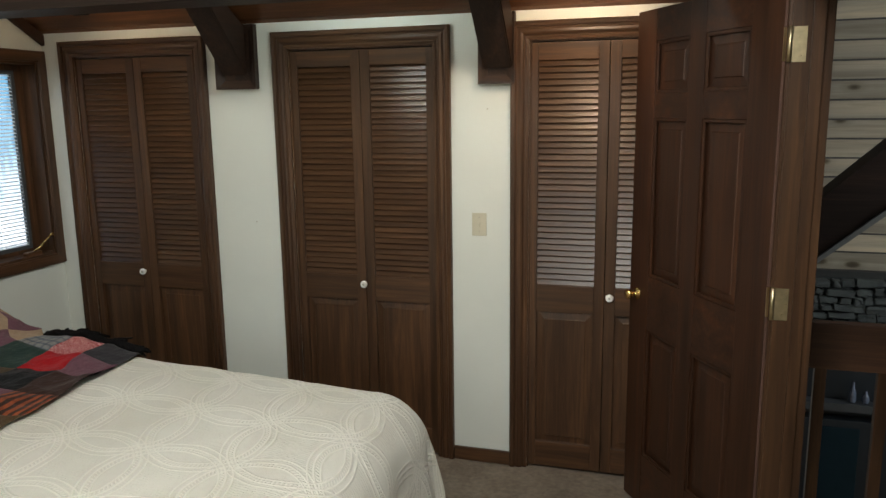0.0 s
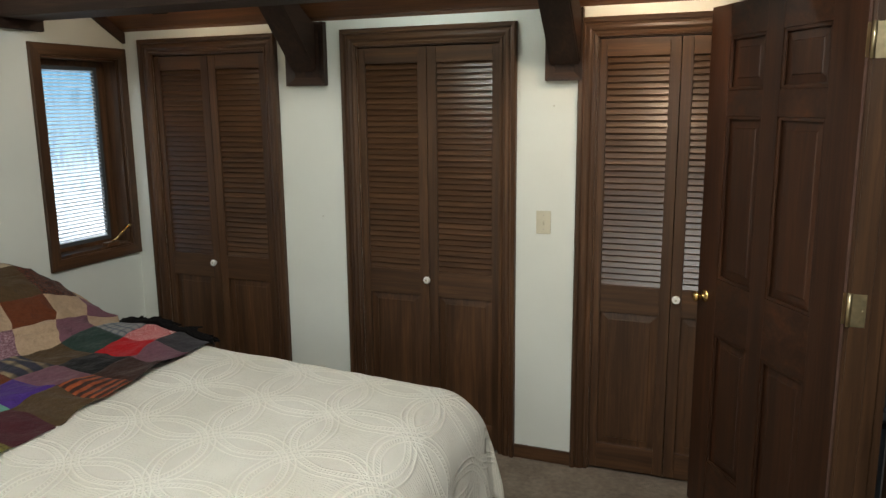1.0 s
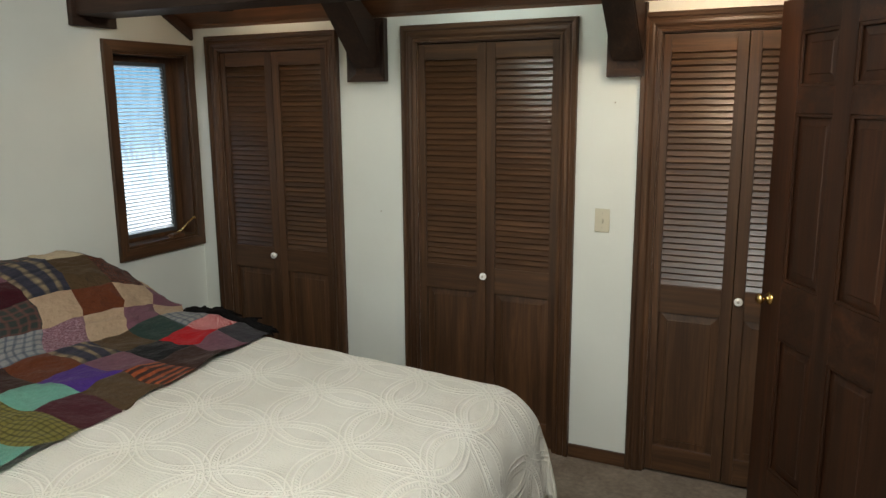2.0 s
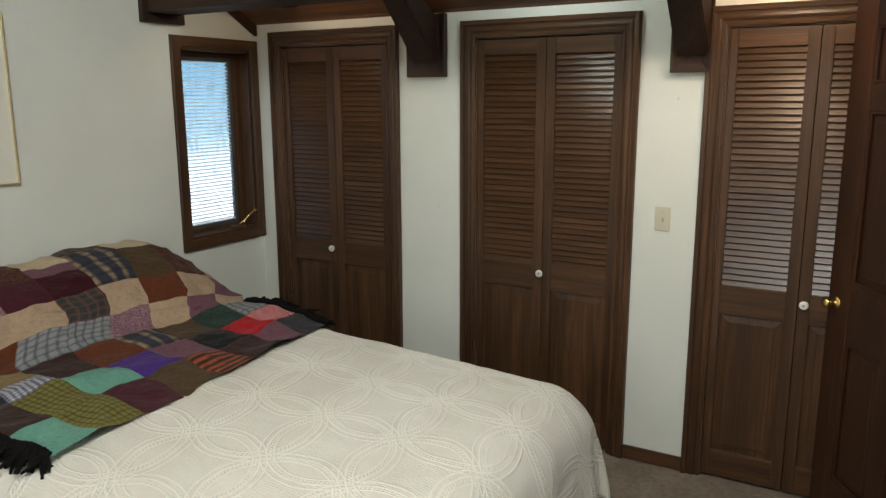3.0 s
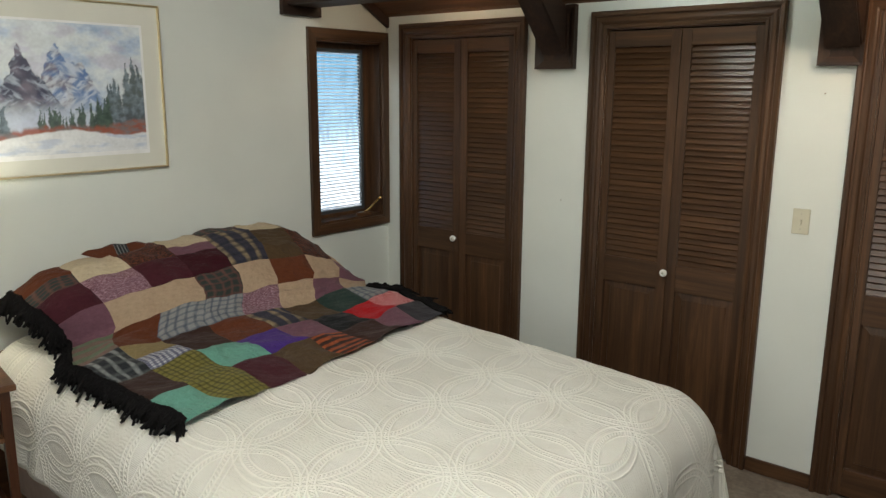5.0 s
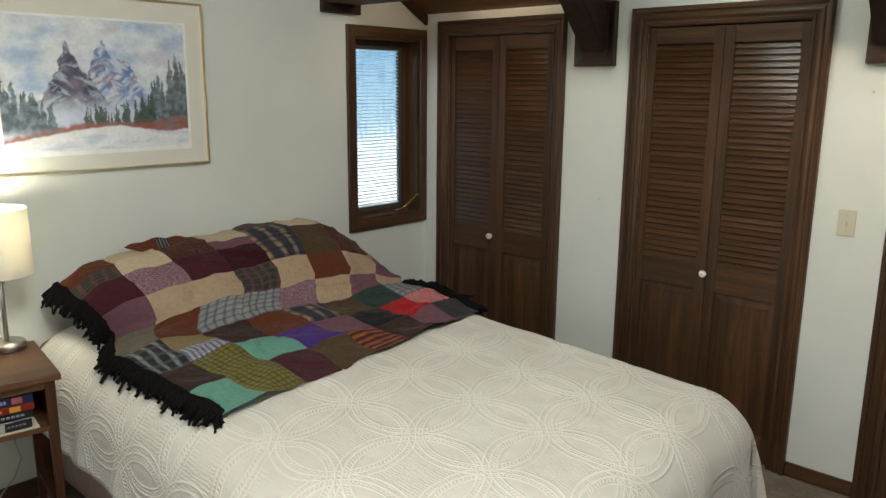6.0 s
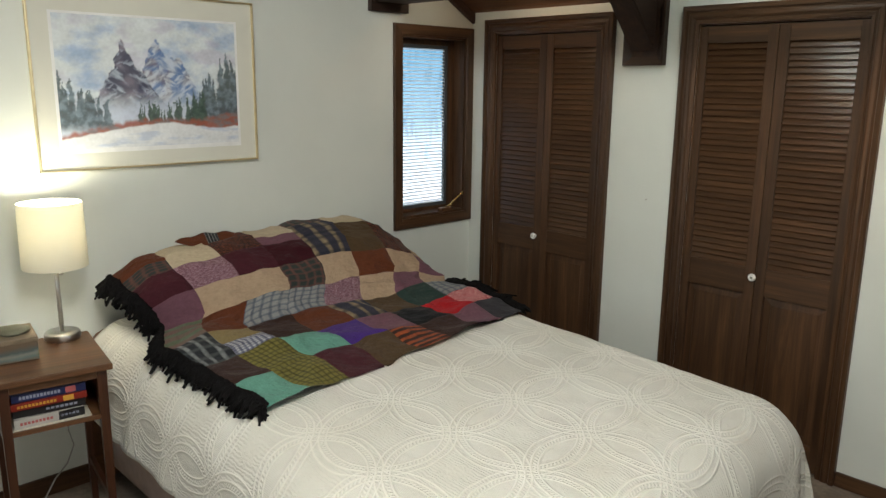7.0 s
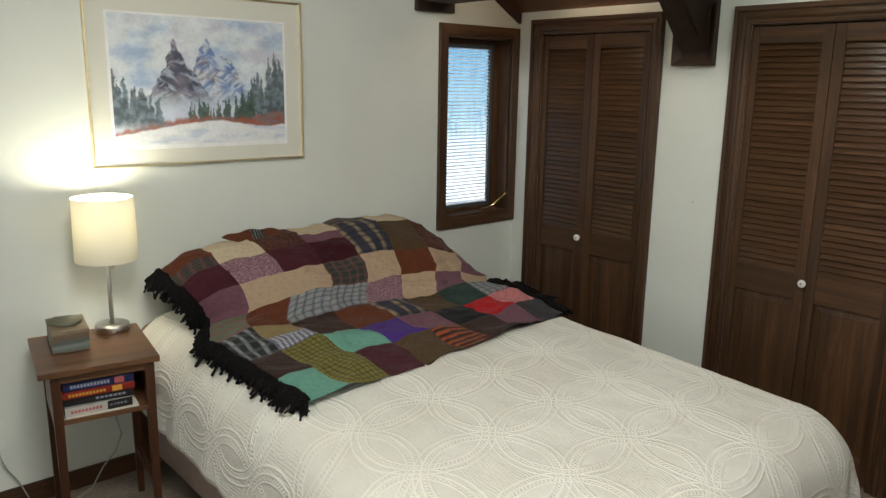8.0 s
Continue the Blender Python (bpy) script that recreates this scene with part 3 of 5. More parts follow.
# Unseen walls and ceiling added to enclose the stair hall.
single("wall_landing_end", boxed((7.5, Y0, -2.6), (7.6, 3.3, 4.0)), roof_paint, "plain unseen wall closing the stair hall", "wall", "structure")
single("wall_landing_south", boxed((X1 + WALL, Y0 - 0.1, -2.6), (7.6, Y0, 4.0)), wall_paint, "plain unseen wall closing the landing", "wall", "structure")
single("wall_lower_side", boxed((X1 - 0.3, 0.69, -2.6), (X1 + 0.12, 3.3, 4.0)), dark_void, "unseen wall beside the stair hall, dimness put into its colour", "wall", "structure")
single("ceiling_landing", boxed((X1 + 0.13, Y0, 3.9), (7.6, 3.3, 4.0)), roof_paint, "plain unseen ceiling closing the stair hall", "ceiling", "structure")

# pine-boarded far wall: boards laid along the room, with a stone chimney breast below
far = thing("wall_far_pine", (4.5, 3.2, -2.6), "light knotty pine boarded wall across the hall", "wall", "", "structure")
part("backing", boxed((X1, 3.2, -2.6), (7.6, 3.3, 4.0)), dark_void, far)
bm = boxed((-1.9, -0.014, 0.004), (1.9, 0.0, 0.140), 0.004)
board = finish(bm, "board", pine)
for i in range(24):
    piece("board", board, far, (5.6, 3.199, 0.42 + i * 0.15))
stone_m = plain("grey_field_stone", (0.105, 0.115, 0.108), 0.85, 0, 0.35, 9, 0.6, 0.02)
mortar_m = plain("dark_mortar", (0.05, 0.055, 0.055), 0.95)
chim = thing("stone_chimney", (4.7, 3.0, -2.6), "grey field stone chimney breast", "chimney", "", "structure")
part("core", boxed((X1 + 0.2, 2.95, -2.6), (7.4, 3.18, 0.41)), mortar_m, chim)
rng = random.Random(4)
for r in range(10):
    x = 3.95 + rng.uniform(0, 0.1)
    while x < 5.7:
        w, h = rng.uniform(0.07, 0.26), 0.062
        z = -0.25 + r * 0.066 + 0.008 * math.sin(x * 9 + r)
        bm = boxed((x, 2.90 - rng.uniform(0, 0.03), z), (x + w - 0.015, 2.99, z + h - rng.uniform(0.002, 0.018)), 0.010)
        for v in bm.verts:
            v.co += Vector((rng.uniform(-1, 1), rng.uniform(-1, 1), rng.uniform(-1, 1))) * 0.008
        part("stone", bm, stone_m, chim)
        x += w
brace = bmesh.new()
p = [brace.verts.new(c) for y in (1.0, 1.22) for c in ((3.9, y, 0.76), (6.2, y, 2.75), (6.2, y, 3.25), (3.9, y, 1.06))]
for f in ((0, 1, 2, 3), (7, 6, 5, 4), (0, 4, 5, 1), (1, 5, 6, 2), (2, 6, 7, 3), (3, 7, 4, 0)):
    brace.faces.new([p[i] for i in f])
single("roof_brace", brace, beam_wood_x, "nearly black sloping roof brace in the hall", "beam", "structure")

# Separate pale grey strip paints the brace's lit lower face.
lower = bmesh.new()
p = [lower.verts.new(c) for y in (0.985, 1.20) for c in ((3.9, y, 0.725), (6.2, y, 2.715), (6.2, y, 2.748), (3.9, y, 0.758))]
for f in ((0, 1, 2, 3), (7, 6, 5, 4), (0, 4, 5, 1), (1, 5, 6, 2), (2, 6, 7, 3), (3, 7, 4, 0)):
    lower.faces.new([p[i] for i in f])
single("brace_trim", lower, plain("lit_brace_face_grey", (0.20, 0.20, 0.19), 0.7, 0, 0.2, 14, 0.3), "pale grey strip painted as the lit lower face of the roof brace", "trim", "structure")

rail = thing("balcony_rail", (4.4, -0.42, 0.0), "dark wooden balcony rail with square balusters", "railing", "", "structure")
part("hand_rail", boxed((X1 + WALL + 0.01, -0.445, 0.765), (7.4, -0.40, 0.945), 0.004), rail_wood, rail)
part("bottom_rail", boxed((X1 + WALL + 0.01, -0.44, 0.07), (7.4, -0.405, 0.12), 0.004), rail_wood, rail)
bm = boxed((-0.021, -0.016, 0.12), (0.021, 0.016, 0.765), 0.002)
baluster = finish(bm, "baluster", wood_up)
for i in range(14):
    piece("baluster", baluster, rail, (3.885 + i * 0.215, -0.4225, 0))
cab = thing("lower_cabinet", (4.5, 2.3, -2.6), "cabinet with a grey top in the room below, dimness put into its colour", "cabinet")
# Near-black body colour stands in for the dim light below.
dim = plain("cabinet_dimness", (0.02, 0.025, 0.03), 0.35)
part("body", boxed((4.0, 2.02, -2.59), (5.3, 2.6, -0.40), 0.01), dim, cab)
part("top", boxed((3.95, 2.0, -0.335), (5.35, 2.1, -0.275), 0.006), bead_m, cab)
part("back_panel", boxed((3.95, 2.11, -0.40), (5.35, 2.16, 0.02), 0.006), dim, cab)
part("screen", boxed((4.36, 2.005, -1.05), (4.62, 2.018, -0.45), 0.004), plain("dark_glossy_screen", (0.015, 0.03, 0.04), 0.12), cab)

glass_m = plain("pale_blue_glass_ornament", (0.16, 0.19, 0.26), 0.08, 0, 0.3, 30, 0.1)
for gx, gh in ((4.565, 0.15), (4.647, 0.09)):
    gb = lathe(bmesh.new(), ((0.0, 0.001), (0.020, 0.001), (0.024, 0.02), (0.022, gh * 0.45), (0.016, gh * 0.62), (0.009, gh * 0.72), (0.008, gh * 0.95), (0.0, gh)), Matrix.Translation((gx, 2.05, -0.275)), 14, False)
    single("ornament", gb, glass_m, "small pale blue glass ornament on the dim cabinet", "ornament", group="ornaments on the cabinet", origin=(gx, 2.05, -0.275))

# ---------------------------------------------------------------- bed
BZ, BY0, BY1, BX = 0.668, -2.42, -0.70, 2.405     # top of the spread, its two sides, its foot


def spread_material():
    """Cream quilted cotton: roped double-ring pattern in relief."""
    m, nt, b = tree("cream_quilted_cotton")
    uv = nt.nodes.new("ShaderNodeUVMap")
    uv.uv_map = "UVMap"
    sep = nt.nodes.new("ShaderNodeSeparateXYZ")
    nt.links.new(uv.outputs[0], sep.inputs[0])

    def math_(op, a, b2=None, c=None):
        n = nt.nodes.new("ShaderNodeMath")
        n.operation = op
        for i, v in enumerate((a, b2, c)):
            if v is None:
                continue
            if isinstance(v, (int, float)):
                n.inputs[i].default_value = v
            else:
                nt.links.new(v, n.inputs[i])
        return n.outputs[0]

    SX, SY = 0.308, 0.335
    skew = math_("MULTIPLY_ADD", sep.outputs["Y"], 0.10, 0.153)
    px = math_("SUBTRACT", math_("FRACT", math_("DIVIDE", math_("SUBTRACT", math_("ADD", sep.outputs["X"], skew), 1.70), SX)), 0.5)
    py = math_("SUBTRACT", math_("FRACT", math_("DIVIDE", math_("SUBTRACT", sep.outputs["Y"], -1.53), SY)), 0.5)
    total, beads, inside = None, None, None
    R = 0.7071
    for cx, cy in ((0, 0), (1, 0), (-1, 0), (0, 1), (0, -1)):
        dx, dy = math_("SUBTRACT", px, cx), math_("SUBTRACT", py, cy)
        d = math_("SQRT", math_("ADD", math_("MULTIPLY", dx, dx), math_("MULTIPLY", dy, dy)))
        ang = math_("ARCTAN2", dy, dx)
        within = math_("LESS_THAN", d, R - 0.10)
        inside = within if inside is None else math_("ADD", inside, within)
        # two corded lines, with a band of slanting beads between them
        for off, w in ((0.042, 0.010), (-0.030, 0.012), (-0.104, 0.010)):
            e = math_("DIVIDE", math_("SUBTRACT", d, R + off), w)
            ridge = math_("DIVIDE", 1.0, math_("ADD", 1.0, math_("POWER", math_("ABSOLUTE", e), 3.0)))
            total = ridge if total is None else math_("MAXIMUM", total, ridge)
        e = math_("DIVIDE", math_("SUBTRACT", d, R - 0.067), 0.022)
        band = math_("DIVIDE", 1.0, math_("ADD", 1.0, math_("POWER", math_("ABSOLUTE", e), 4.0)))
        twist = math_("ADD", 0.5, math_("MULTIPLY", math_("SINE", math_("ADD", math_("MULTIPLY", ang, 92.0), math_("MULTIPLY", e, 1.8))), 0.5))
        bead = math_("MULTIPLY", band, twist)
        beads = bead if beads is None else math_("MAXIMUM", beads, bead)
    v3 = coords(nt, (1, 1, 1), "UV")
    wob = noise_fac(nt, v3, 95, 2)
    petal = math_("GREATER_THAN", inside, 1.5)
    # fine woven lattice in the petals, rippled cording in the fields between
    weave = math_("MULTIPLY", math_("SINE", math_("MULTIPLY", math_("ADD", sep.outputs["X"], sep.outputs["Y"]), 620.0)), math_("SINE", math_("MULTIPLY", math_("SUBTRACT", sep.outputs["X"], sep.outputs["Y"]), 620.0)))
    rip = nt.nodes.new("ShaderNodeTexWave")
    rip.wave_type, rip.bands_direction = "BANDS", "Y"
    rip.inputs["Scale"].default_value, rip.inputs["Distortion"].default_value = 27, 5.0
    rip.inputs["Detail"].default_value, rip.inputs["Detail Scale"].default_value = 2.0, 1.6
    nt.links.new(v3, rip.inputs["Vector"])
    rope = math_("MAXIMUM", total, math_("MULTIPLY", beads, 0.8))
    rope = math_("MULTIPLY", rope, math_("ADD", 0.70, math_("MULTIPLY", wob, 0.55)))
    rc = math_("SQRT", math_("ADD", math_("MULTIPLY", px, px), math_("MULTIPLY", py, py)))
    petals = math_("ADD", 0.13, math_("MULTIPLY", math_("SINE", math_("MULTIPLY", math_("ARCTAN2", py, px), 8.0)), 0.03))
    flower = math_("LESS_THAN", rc, petals)
    ripple = math_("MULTIPLY", math_("SUBTRACT", 1.0, flower), math_("MULTIPLY", rip.outputs["Fac"], 0.34))
    ground = math_("ADD", math_("MULTIPLY", petal, math_("MULTIPLY_ADD", weave, 0.10, 0.12)), math_("MULTIPLY", math_("SUBTRACT", 1.0, petal), ripple))
    field = math_("MULTIPLY", math_("SUBTRACT", 1.0, rope), ground)
    tuft = math_("MULTIPLY", flower, math_("MULTIPLY_ADD", wob, 0.75, 0.15))
    h = math_("ADD", math_("ADD", rope, field), tuft)
    big = noise_fac(nt, v3, 3.0, 4)
    c = ramp(nt, big, ((0.3, (0.70, 0.668, 0.575)), (0.7, (0.80, 0.776, 0.692))))
    # Cords lightened and ground darkened in colour, imitating light on the relief.
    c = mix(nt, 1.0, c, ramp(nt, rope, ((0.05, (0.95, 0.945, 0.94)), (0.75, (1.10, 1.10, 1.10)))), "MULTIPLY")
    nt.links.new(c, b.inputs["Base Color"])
    b.inputs["Roughness"].default_value = 0.9
    b.inputs["Sheen Weight"].default_value = 0.15
    soft = noise_fac(nt, v3, 11, 4)
    n1 = bump(nt, b, soft, 0.45, 0.02)
    bump(nt, b, h, 1.0, 0.0046, n1)
    return m


spread_m = spread_material()
boxspring_m = plain("rose_beige_ticking", (0.40, 0.30, 0.25), 0.9, 0, 0.1, 25, 0.3)


def surface(name, fn, nu, nv, material, parent, thick=0.0, uvfn=None, label=""):
    """A smooth sheet of nu x nv cells from fn(u, v), with u and v from 0 to 1."""
    verts = [fn(i / nu, j / nv) for j in range(nv + 1) for i in range(nu + 1)]
    faces = [(j * (nu + 1) + i, j * (nu + 1) + i + 1, (j + 1) * (nu + 1) + i + 1, (j + 1) * (nu + 1) + i) for j in range(nv) for i in range(nu)]
    base = BASE[parent]
    me = bpy.data.meshes.new(name)
    me.from_pydata([tuple(Vector(v) - base) for v in verts], [], faces)
    if uvfn:
        uvs = [uvfn(i / nu, j / nv) for j in range(nv + 1) for i in range(nu + 1)]
        layer = me.uv_layers.new(name="UVMap")
        idx = np.empty(len(me.loops), dtype=np.int32)
        me.loops.foreach_get("vertex_index", idx)
        layer.data.foreach_set("uv", np.array(uvs, dtype=np.float32)[idx].ravel())
    me.polygons.foreach_set("use_smooth", [True] * len(me.polygons))
    me.materials.append(material)
    me.update()
    ob = new(name, me)
    ob.parent = parent
    BASE[ob] = base
    if thick:
        mod = ob.modifiers.new("thickness", "SOLIDIFY")
        mod.thickness, mod.offset = thick, -1
    return tagged(ob, label)


def fall(over, r):
    """How far a sheet that runs past an edge goes out and down; over is the length past the start of the bend."""
    if over <= 0:
        return over, 0.0
    arc = r * math.pi / 2
    if over < arc:
        a = over / r
        return r * math.sin(a), r * (1 - math.cos(a))
    return r + 0.10 * (over - arc), r + (over - arc)


SPX, SPY, SPF = 0.36, 0.27, 0.46         # how far the spread hangs at the foot, the near and the far side
NEAR_R, FAR_R, FOOT_R = 0.20, 0.11, 0.22


def spread_place(s, t):
    """Place on the bedspread: s metres from the head, t metres across from the near side of the top."""
    W = BY1 - BY0
    far = t > W / 2
    r = FAR_R if far else NEAR_R
    over = t - (W - r) if far else r - t
    oy, dy = fall(over, r)
    ox, dx = fall(s - (BX - FOOT_R), FOOT_R)
    x = BX - FOOT_R + ox if dx > 0 else s
    y = BY1 - r + oy if far else BY0 + r - oy
    drop = math.hypot(dx, dy) if dx > 0 and dy > 0 else dx + dy
    level = BZ - 0.045 * (min(s, 2.2) - 1.35)
    z = level - min(drop, level - 0.03)
    # gentle crown and folds
    q = t - W / 2
    z += 0.012 * max(0.0, 1 - (2 * q / W) ** 2) * max(0, 1 - drop * 4)
    if drop > 0.12:
        k = min(1, (drop - 0.12) / 0.3)
        if dx > dy:
            x += k * (0.016 * math.sin(t * 17) + 0.010 * math.sin(t * 31 + 1))
        else:
            y += math.copysign(k * (0.012 * math.sin(s * 13 + 0.6) + 0.007 * math.sin(s * 27)), q)
        if dx > 0.05 and dy > 0.05:
            x += 0.03 * k
    z += 0.005 * noise.noise((s * 5, t * 5, 0.3)) + 0.004 * noise.noise((s * 13, t * 13, 1.3)) * max(0.0, 1 - 4 * drop)
    return x, y, z


bed = thing("bed", (0.05, (BY0 + BY1) / 2, 0.0), "bed with rose-beige box spring under a cream spread", "bed")
part("box_spring", boxed((0.10, BY0 + 0.05, 0.10), (BX - 0.10, BY1 - 0.06, 0.36), 0.03), boxspring_m, bed)
part("mattress", boxed((0.08, BY0 + 0.13, 0.36), (BX - 0.20, BY1 - 0.09, BZ - 0.10), 0.06), boxspring_m, bed)
for x, y in ((0.2, BY0 + 0.16), (0.2, BY1 - 0.16), (BX - 0.2, BY0 + 0.16), (BX - 0.2, BY1 - 0.16)):
    part("leg", rod(bmesh.new(), (x, y, 0.001), (x, y, 0.105), 0.025), beam_wood, bed)
hb = bmesh.new()
pts = [(BY0 + 0.0 + (BY1 - BY0) * k / 24, 0.60 + 0.20 * math.sin(math.pi * k / 24) ** 0.45) for k in range(25)]
lo = [[hb.verts.new((x, y, z)) for y, z in [(pts[0][0], 0.02)] + pts + [(pts[-1][0], 0.02)]] for x in (0.02, 0.052)]
hb.faces.new(lo[0]), hb.faces.new(lo[1][::-1])
for k in range(len(lo[0])):
    j = (k + 1) % len(lo[0])
    hb.faces.new((lo[0][k], lo[0][j], lo[1][j], lo[1][k]))
part("headboard", hb, table_wood, bed)

spread = thing("bedspread", (1.2, (BY0 + BY1) / 2, BZ), "cream quilted bedspread with a raised interlaced ring pattern", "bedspread")
W = BY1 - BY0
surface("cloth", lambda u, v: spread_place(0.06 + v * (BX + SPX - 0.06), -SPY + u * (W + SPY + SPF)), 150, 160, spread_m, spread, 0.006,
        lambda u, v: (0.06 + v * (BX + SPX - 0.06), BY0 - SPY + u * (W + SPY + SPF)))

hem = [spread_place(0.06 + k * (BX + SPX - 0.06) / 90, -SPY) for k in range(91)] + [spread_place(BX + SPX, -SPY + k * (W + SPY + SPF) / 70) for k in range(1, 71)]
part("hem", tube(bmesh.new(), hem, 0.006, 6), spread_m, spread, "rolled cream cotton hem")

# ---------------------------------------------------------------- patchwork blanket over the pillows
COLS, ROWS = 8, 8


def step(a, b, x):
    t = min(1.0, max(0.0, (x - a) / (b - a)))
    return t * t * (3 - 2 * t)


def lerp(a, xs, ys):
    return float(np.interp(a, xs, ys))


def blanket_place(u, v):
    """u: 0 at the near side to 8 at the far side; v: 0 at the foot edge to 8 behind the top of the pillows."""
    near = lerp(v, (0, 3.2, 4.2, 6, 7, 8), (-2.262, -2.30, -2.20, -2.30, -2.325, -2.31))
    farr = lerp(v, (0, 3, 4.5, 6, 8), (-0.735, -0.735, -0.64, -0.585, -0.605))
    y = near + (farr - near) * u / 8
    top = lerp(u, (0, 0.6, 1.2, 2, 5, 6, 7, 8), (0.94, 1.00, 1.035, 1.05, 1.085, 1.07, 0.96, 0.64))
    crease = lerp(u, (0, 1, 3, 6, 8), (0.30, 0.36, 0.47, 0.52, 0.50))
    foot = lerp(u, (0, 8), (1.25, 1.09))
    flat = spread_place(0.9, min(W - 0.2, max(0.25, y - BY0)))[2] + 0.010 + 0.016 * step(0.0, 1.2, v)
    bend = lerp(u, (0, 1, 2.5, 8), (4.3, 3.9, 3.3, 3.3))

    def profile(v):
        if v <= bend:
            k = v / bend
            return foot + (crease - foot) * k, flat + 0.03 * k * k
        if v <= 6.2:
            k = (v - bend) / (6.2 - bend)
            bulge = 0.055 * math.sin(math.pi * k)
            return crease + (0.235 - crease) * k + bulge * 0.75, flat + 0.03 + (top - 0.035 - flat - 0.03) * k + bulge * 0.5
        k = (v - 6.2) / 1.8
        return 0.235 - 0.175 * k, top - 0.035 + 0.045 * math.sin(math.pi * min(1, k * 0.75)) - 0.03 * k * k

    # the cloth rounds off over the crease and the top of the pillows
    half = min(0.75, v, 8 - v) * step(0.0, 2.0, u) + 0.0
    around = [profile(v + half * o) for o in (-1, -0.6, -0.2, 0.2, 0.6, 1)]
    x, z = sum(p[0] for p in around) / 6, sum(p[1] for p in around) / 6
    # over the sides of the bed the flat part hangs down
    if v < 4:
        out = max(0, BY0 + 0.14 - y)
        z -= 1.1 * out ** 1.15 * min(1, (4 - v))
        outf = max(0, y - (BY1 - 0.07))
        z -= 0.7 * outf * min(1, (4 - v))
    if v > 3.2:
        x += 0.016 * max(0.0, math.sin(10 * y + 6 * z + 0.8)) ** 3 * step(3.2, 4.2, v) + 0.014 * max(0.0, math.sin(17 * y - 7 * z)) ** 4 * step(3.0, 6.5, u)
    fold = 1 - abs(noise.noise((y * 5 + 0.4 * u, v * 0.9, 12.0))) * 3
    if fold > 0:
        x, z = x + 0.012 * fold * fold, z + 0.008 * fold * fold
    z += 0.013 * noise.noise((x * 8, y * 8, 1.0)) + 0.014 * noise.noise((x * 3, y * 3, 4.0))
    x += 0.016 * noise.noise((y * 6, z * 6, 2.0)) + 0.010 * noise.noise((y * 14, z * 9, 7.0))
    if v < 3.6:
        z += 0.012 * max(0.0, math.sin(7.5 * y + 9 * x)) ** 3 + 0.010 * max(0.0, math.sin(5 * y - 11 * x + 1)) ** 4
    z += 0.012 * math.sin(y * 11 + 2 * v) * math.exp(-((v - 3.2) / 1.2) ** 2)
    return x, y, z


def cloth(name, base, second=None, style="solid", scale=40.0, third=None):
    m, nt, b = tree(name)
    v = coords(nt, (1, 1, 1), "UV")
    if style in ("plaid", "stripe"):
        wobble = nt.nodes.new("ShaderNodeTexNoise")
        wobble.inputs["Scale"].default_value, wobble.inputs["Detail"].default_value = 2.2, 4.0
        nt.links.new(v, wobble.inputs["Vector"])
        v = mix(nt, 0.10, v, wobble.outputs["Color"])
    fleck = noise_fac(nt, v, 9, 5, 0.7)
    col = ramp(nt, fleck, ((0.3, tuple(c * 0.66 for c in base)), (0.7, tuple(c * 0.86 for c in base))))
    if style in ("plaid", "check", "stripe"):
        sep = nt.nodes.new("ShaderNodeSeparateXYZ")
        nt.links.new(v, sep.inputs[0])
        bands = []
        for axis, f in (("X", scale), ("Y", scale))[: 1 if style == "stripe" else 2]:
            w = nt.nodes.new("ShaderNodeMath")
            w.operation = "MULTIPLY"
            w.inputs[1].default_value = f
            nt.links.new(sep.outputs[axis if style != "stripe" else "Y"], w.inputs[0])
            s = nt.nodes.new("ShaderNodeMath")
            s.operation = "SINE"
            nt.links.new(w.outputs[0], s.inputs[0])
            g = nt.nodes.new("ShaderNodeMapRange")
            lo, hi = (0.1, 1.0) if style == "plaid" else (-0.3, 0.3)
            g.inputs["From Min"].default_value, g.inputs["From Max"].default_value = lo, hi
            nt.links.new(s.outputs[0], g.inputs["Value"])
            bands.append(g.outputs[0])
        second, third = tuple(c * 0.75 for c in second), tuple(c * 0.75 for c in third) if third else None
        worn = nt.nodes.new("ShaderNodeMath")
        worn.operation = "MULTIPLY"
        nt.links.new(bands[0], worn.inputs[0])
        nt.links.new(ramp(nt, noise_fac(nt, v, 5, 4, 0.7), ((0.3, (0.35, 0.35, 0.35)), (0.7, (0.95, 0.95, 0.95)))), worn.inputs[1])
        col = mix(nt, worn.outputs[0], col, second)
        if len(bands) > 1:
            half = nt.nodes.new("ShaderNodeMath")
            half.operation = "MULTIPLY"
            half.inputs[1].default_value = 0.55
            nt.links.new(bands[1], half.inputs[0])
            col = mix(nt, half.outputs[0], col, third or second)
    elif style == "tweed":
        vv = coords(nt, (1, 3.5, 1), "UV")
        t = noise_fac(nt, vv, 14, 3, 0.8)
        col = mix(nt, ramp(nt, t, ((0.48, (0, 0, 0)), (0.6, (1, 1, 1)))), col, second)
    nt.links.new(col, b.inputs["Base Color"])
    b.inputs["Roughness"].default_value = 0.95
    b.inputs["Specular IOR Level"].default_value = 0.2
    b.inputs["Sheen Weight"].default_value = 0.05
    weave = noise_fac(nt, v, 60, 3)
    soft = noise_fac(nt, v, 3.0, 3)
    n1 = bump(nt, b, soft, 0.6, 0.03)
    bump(nt, b, weave, 0.35, 0.003, n1)
    return m


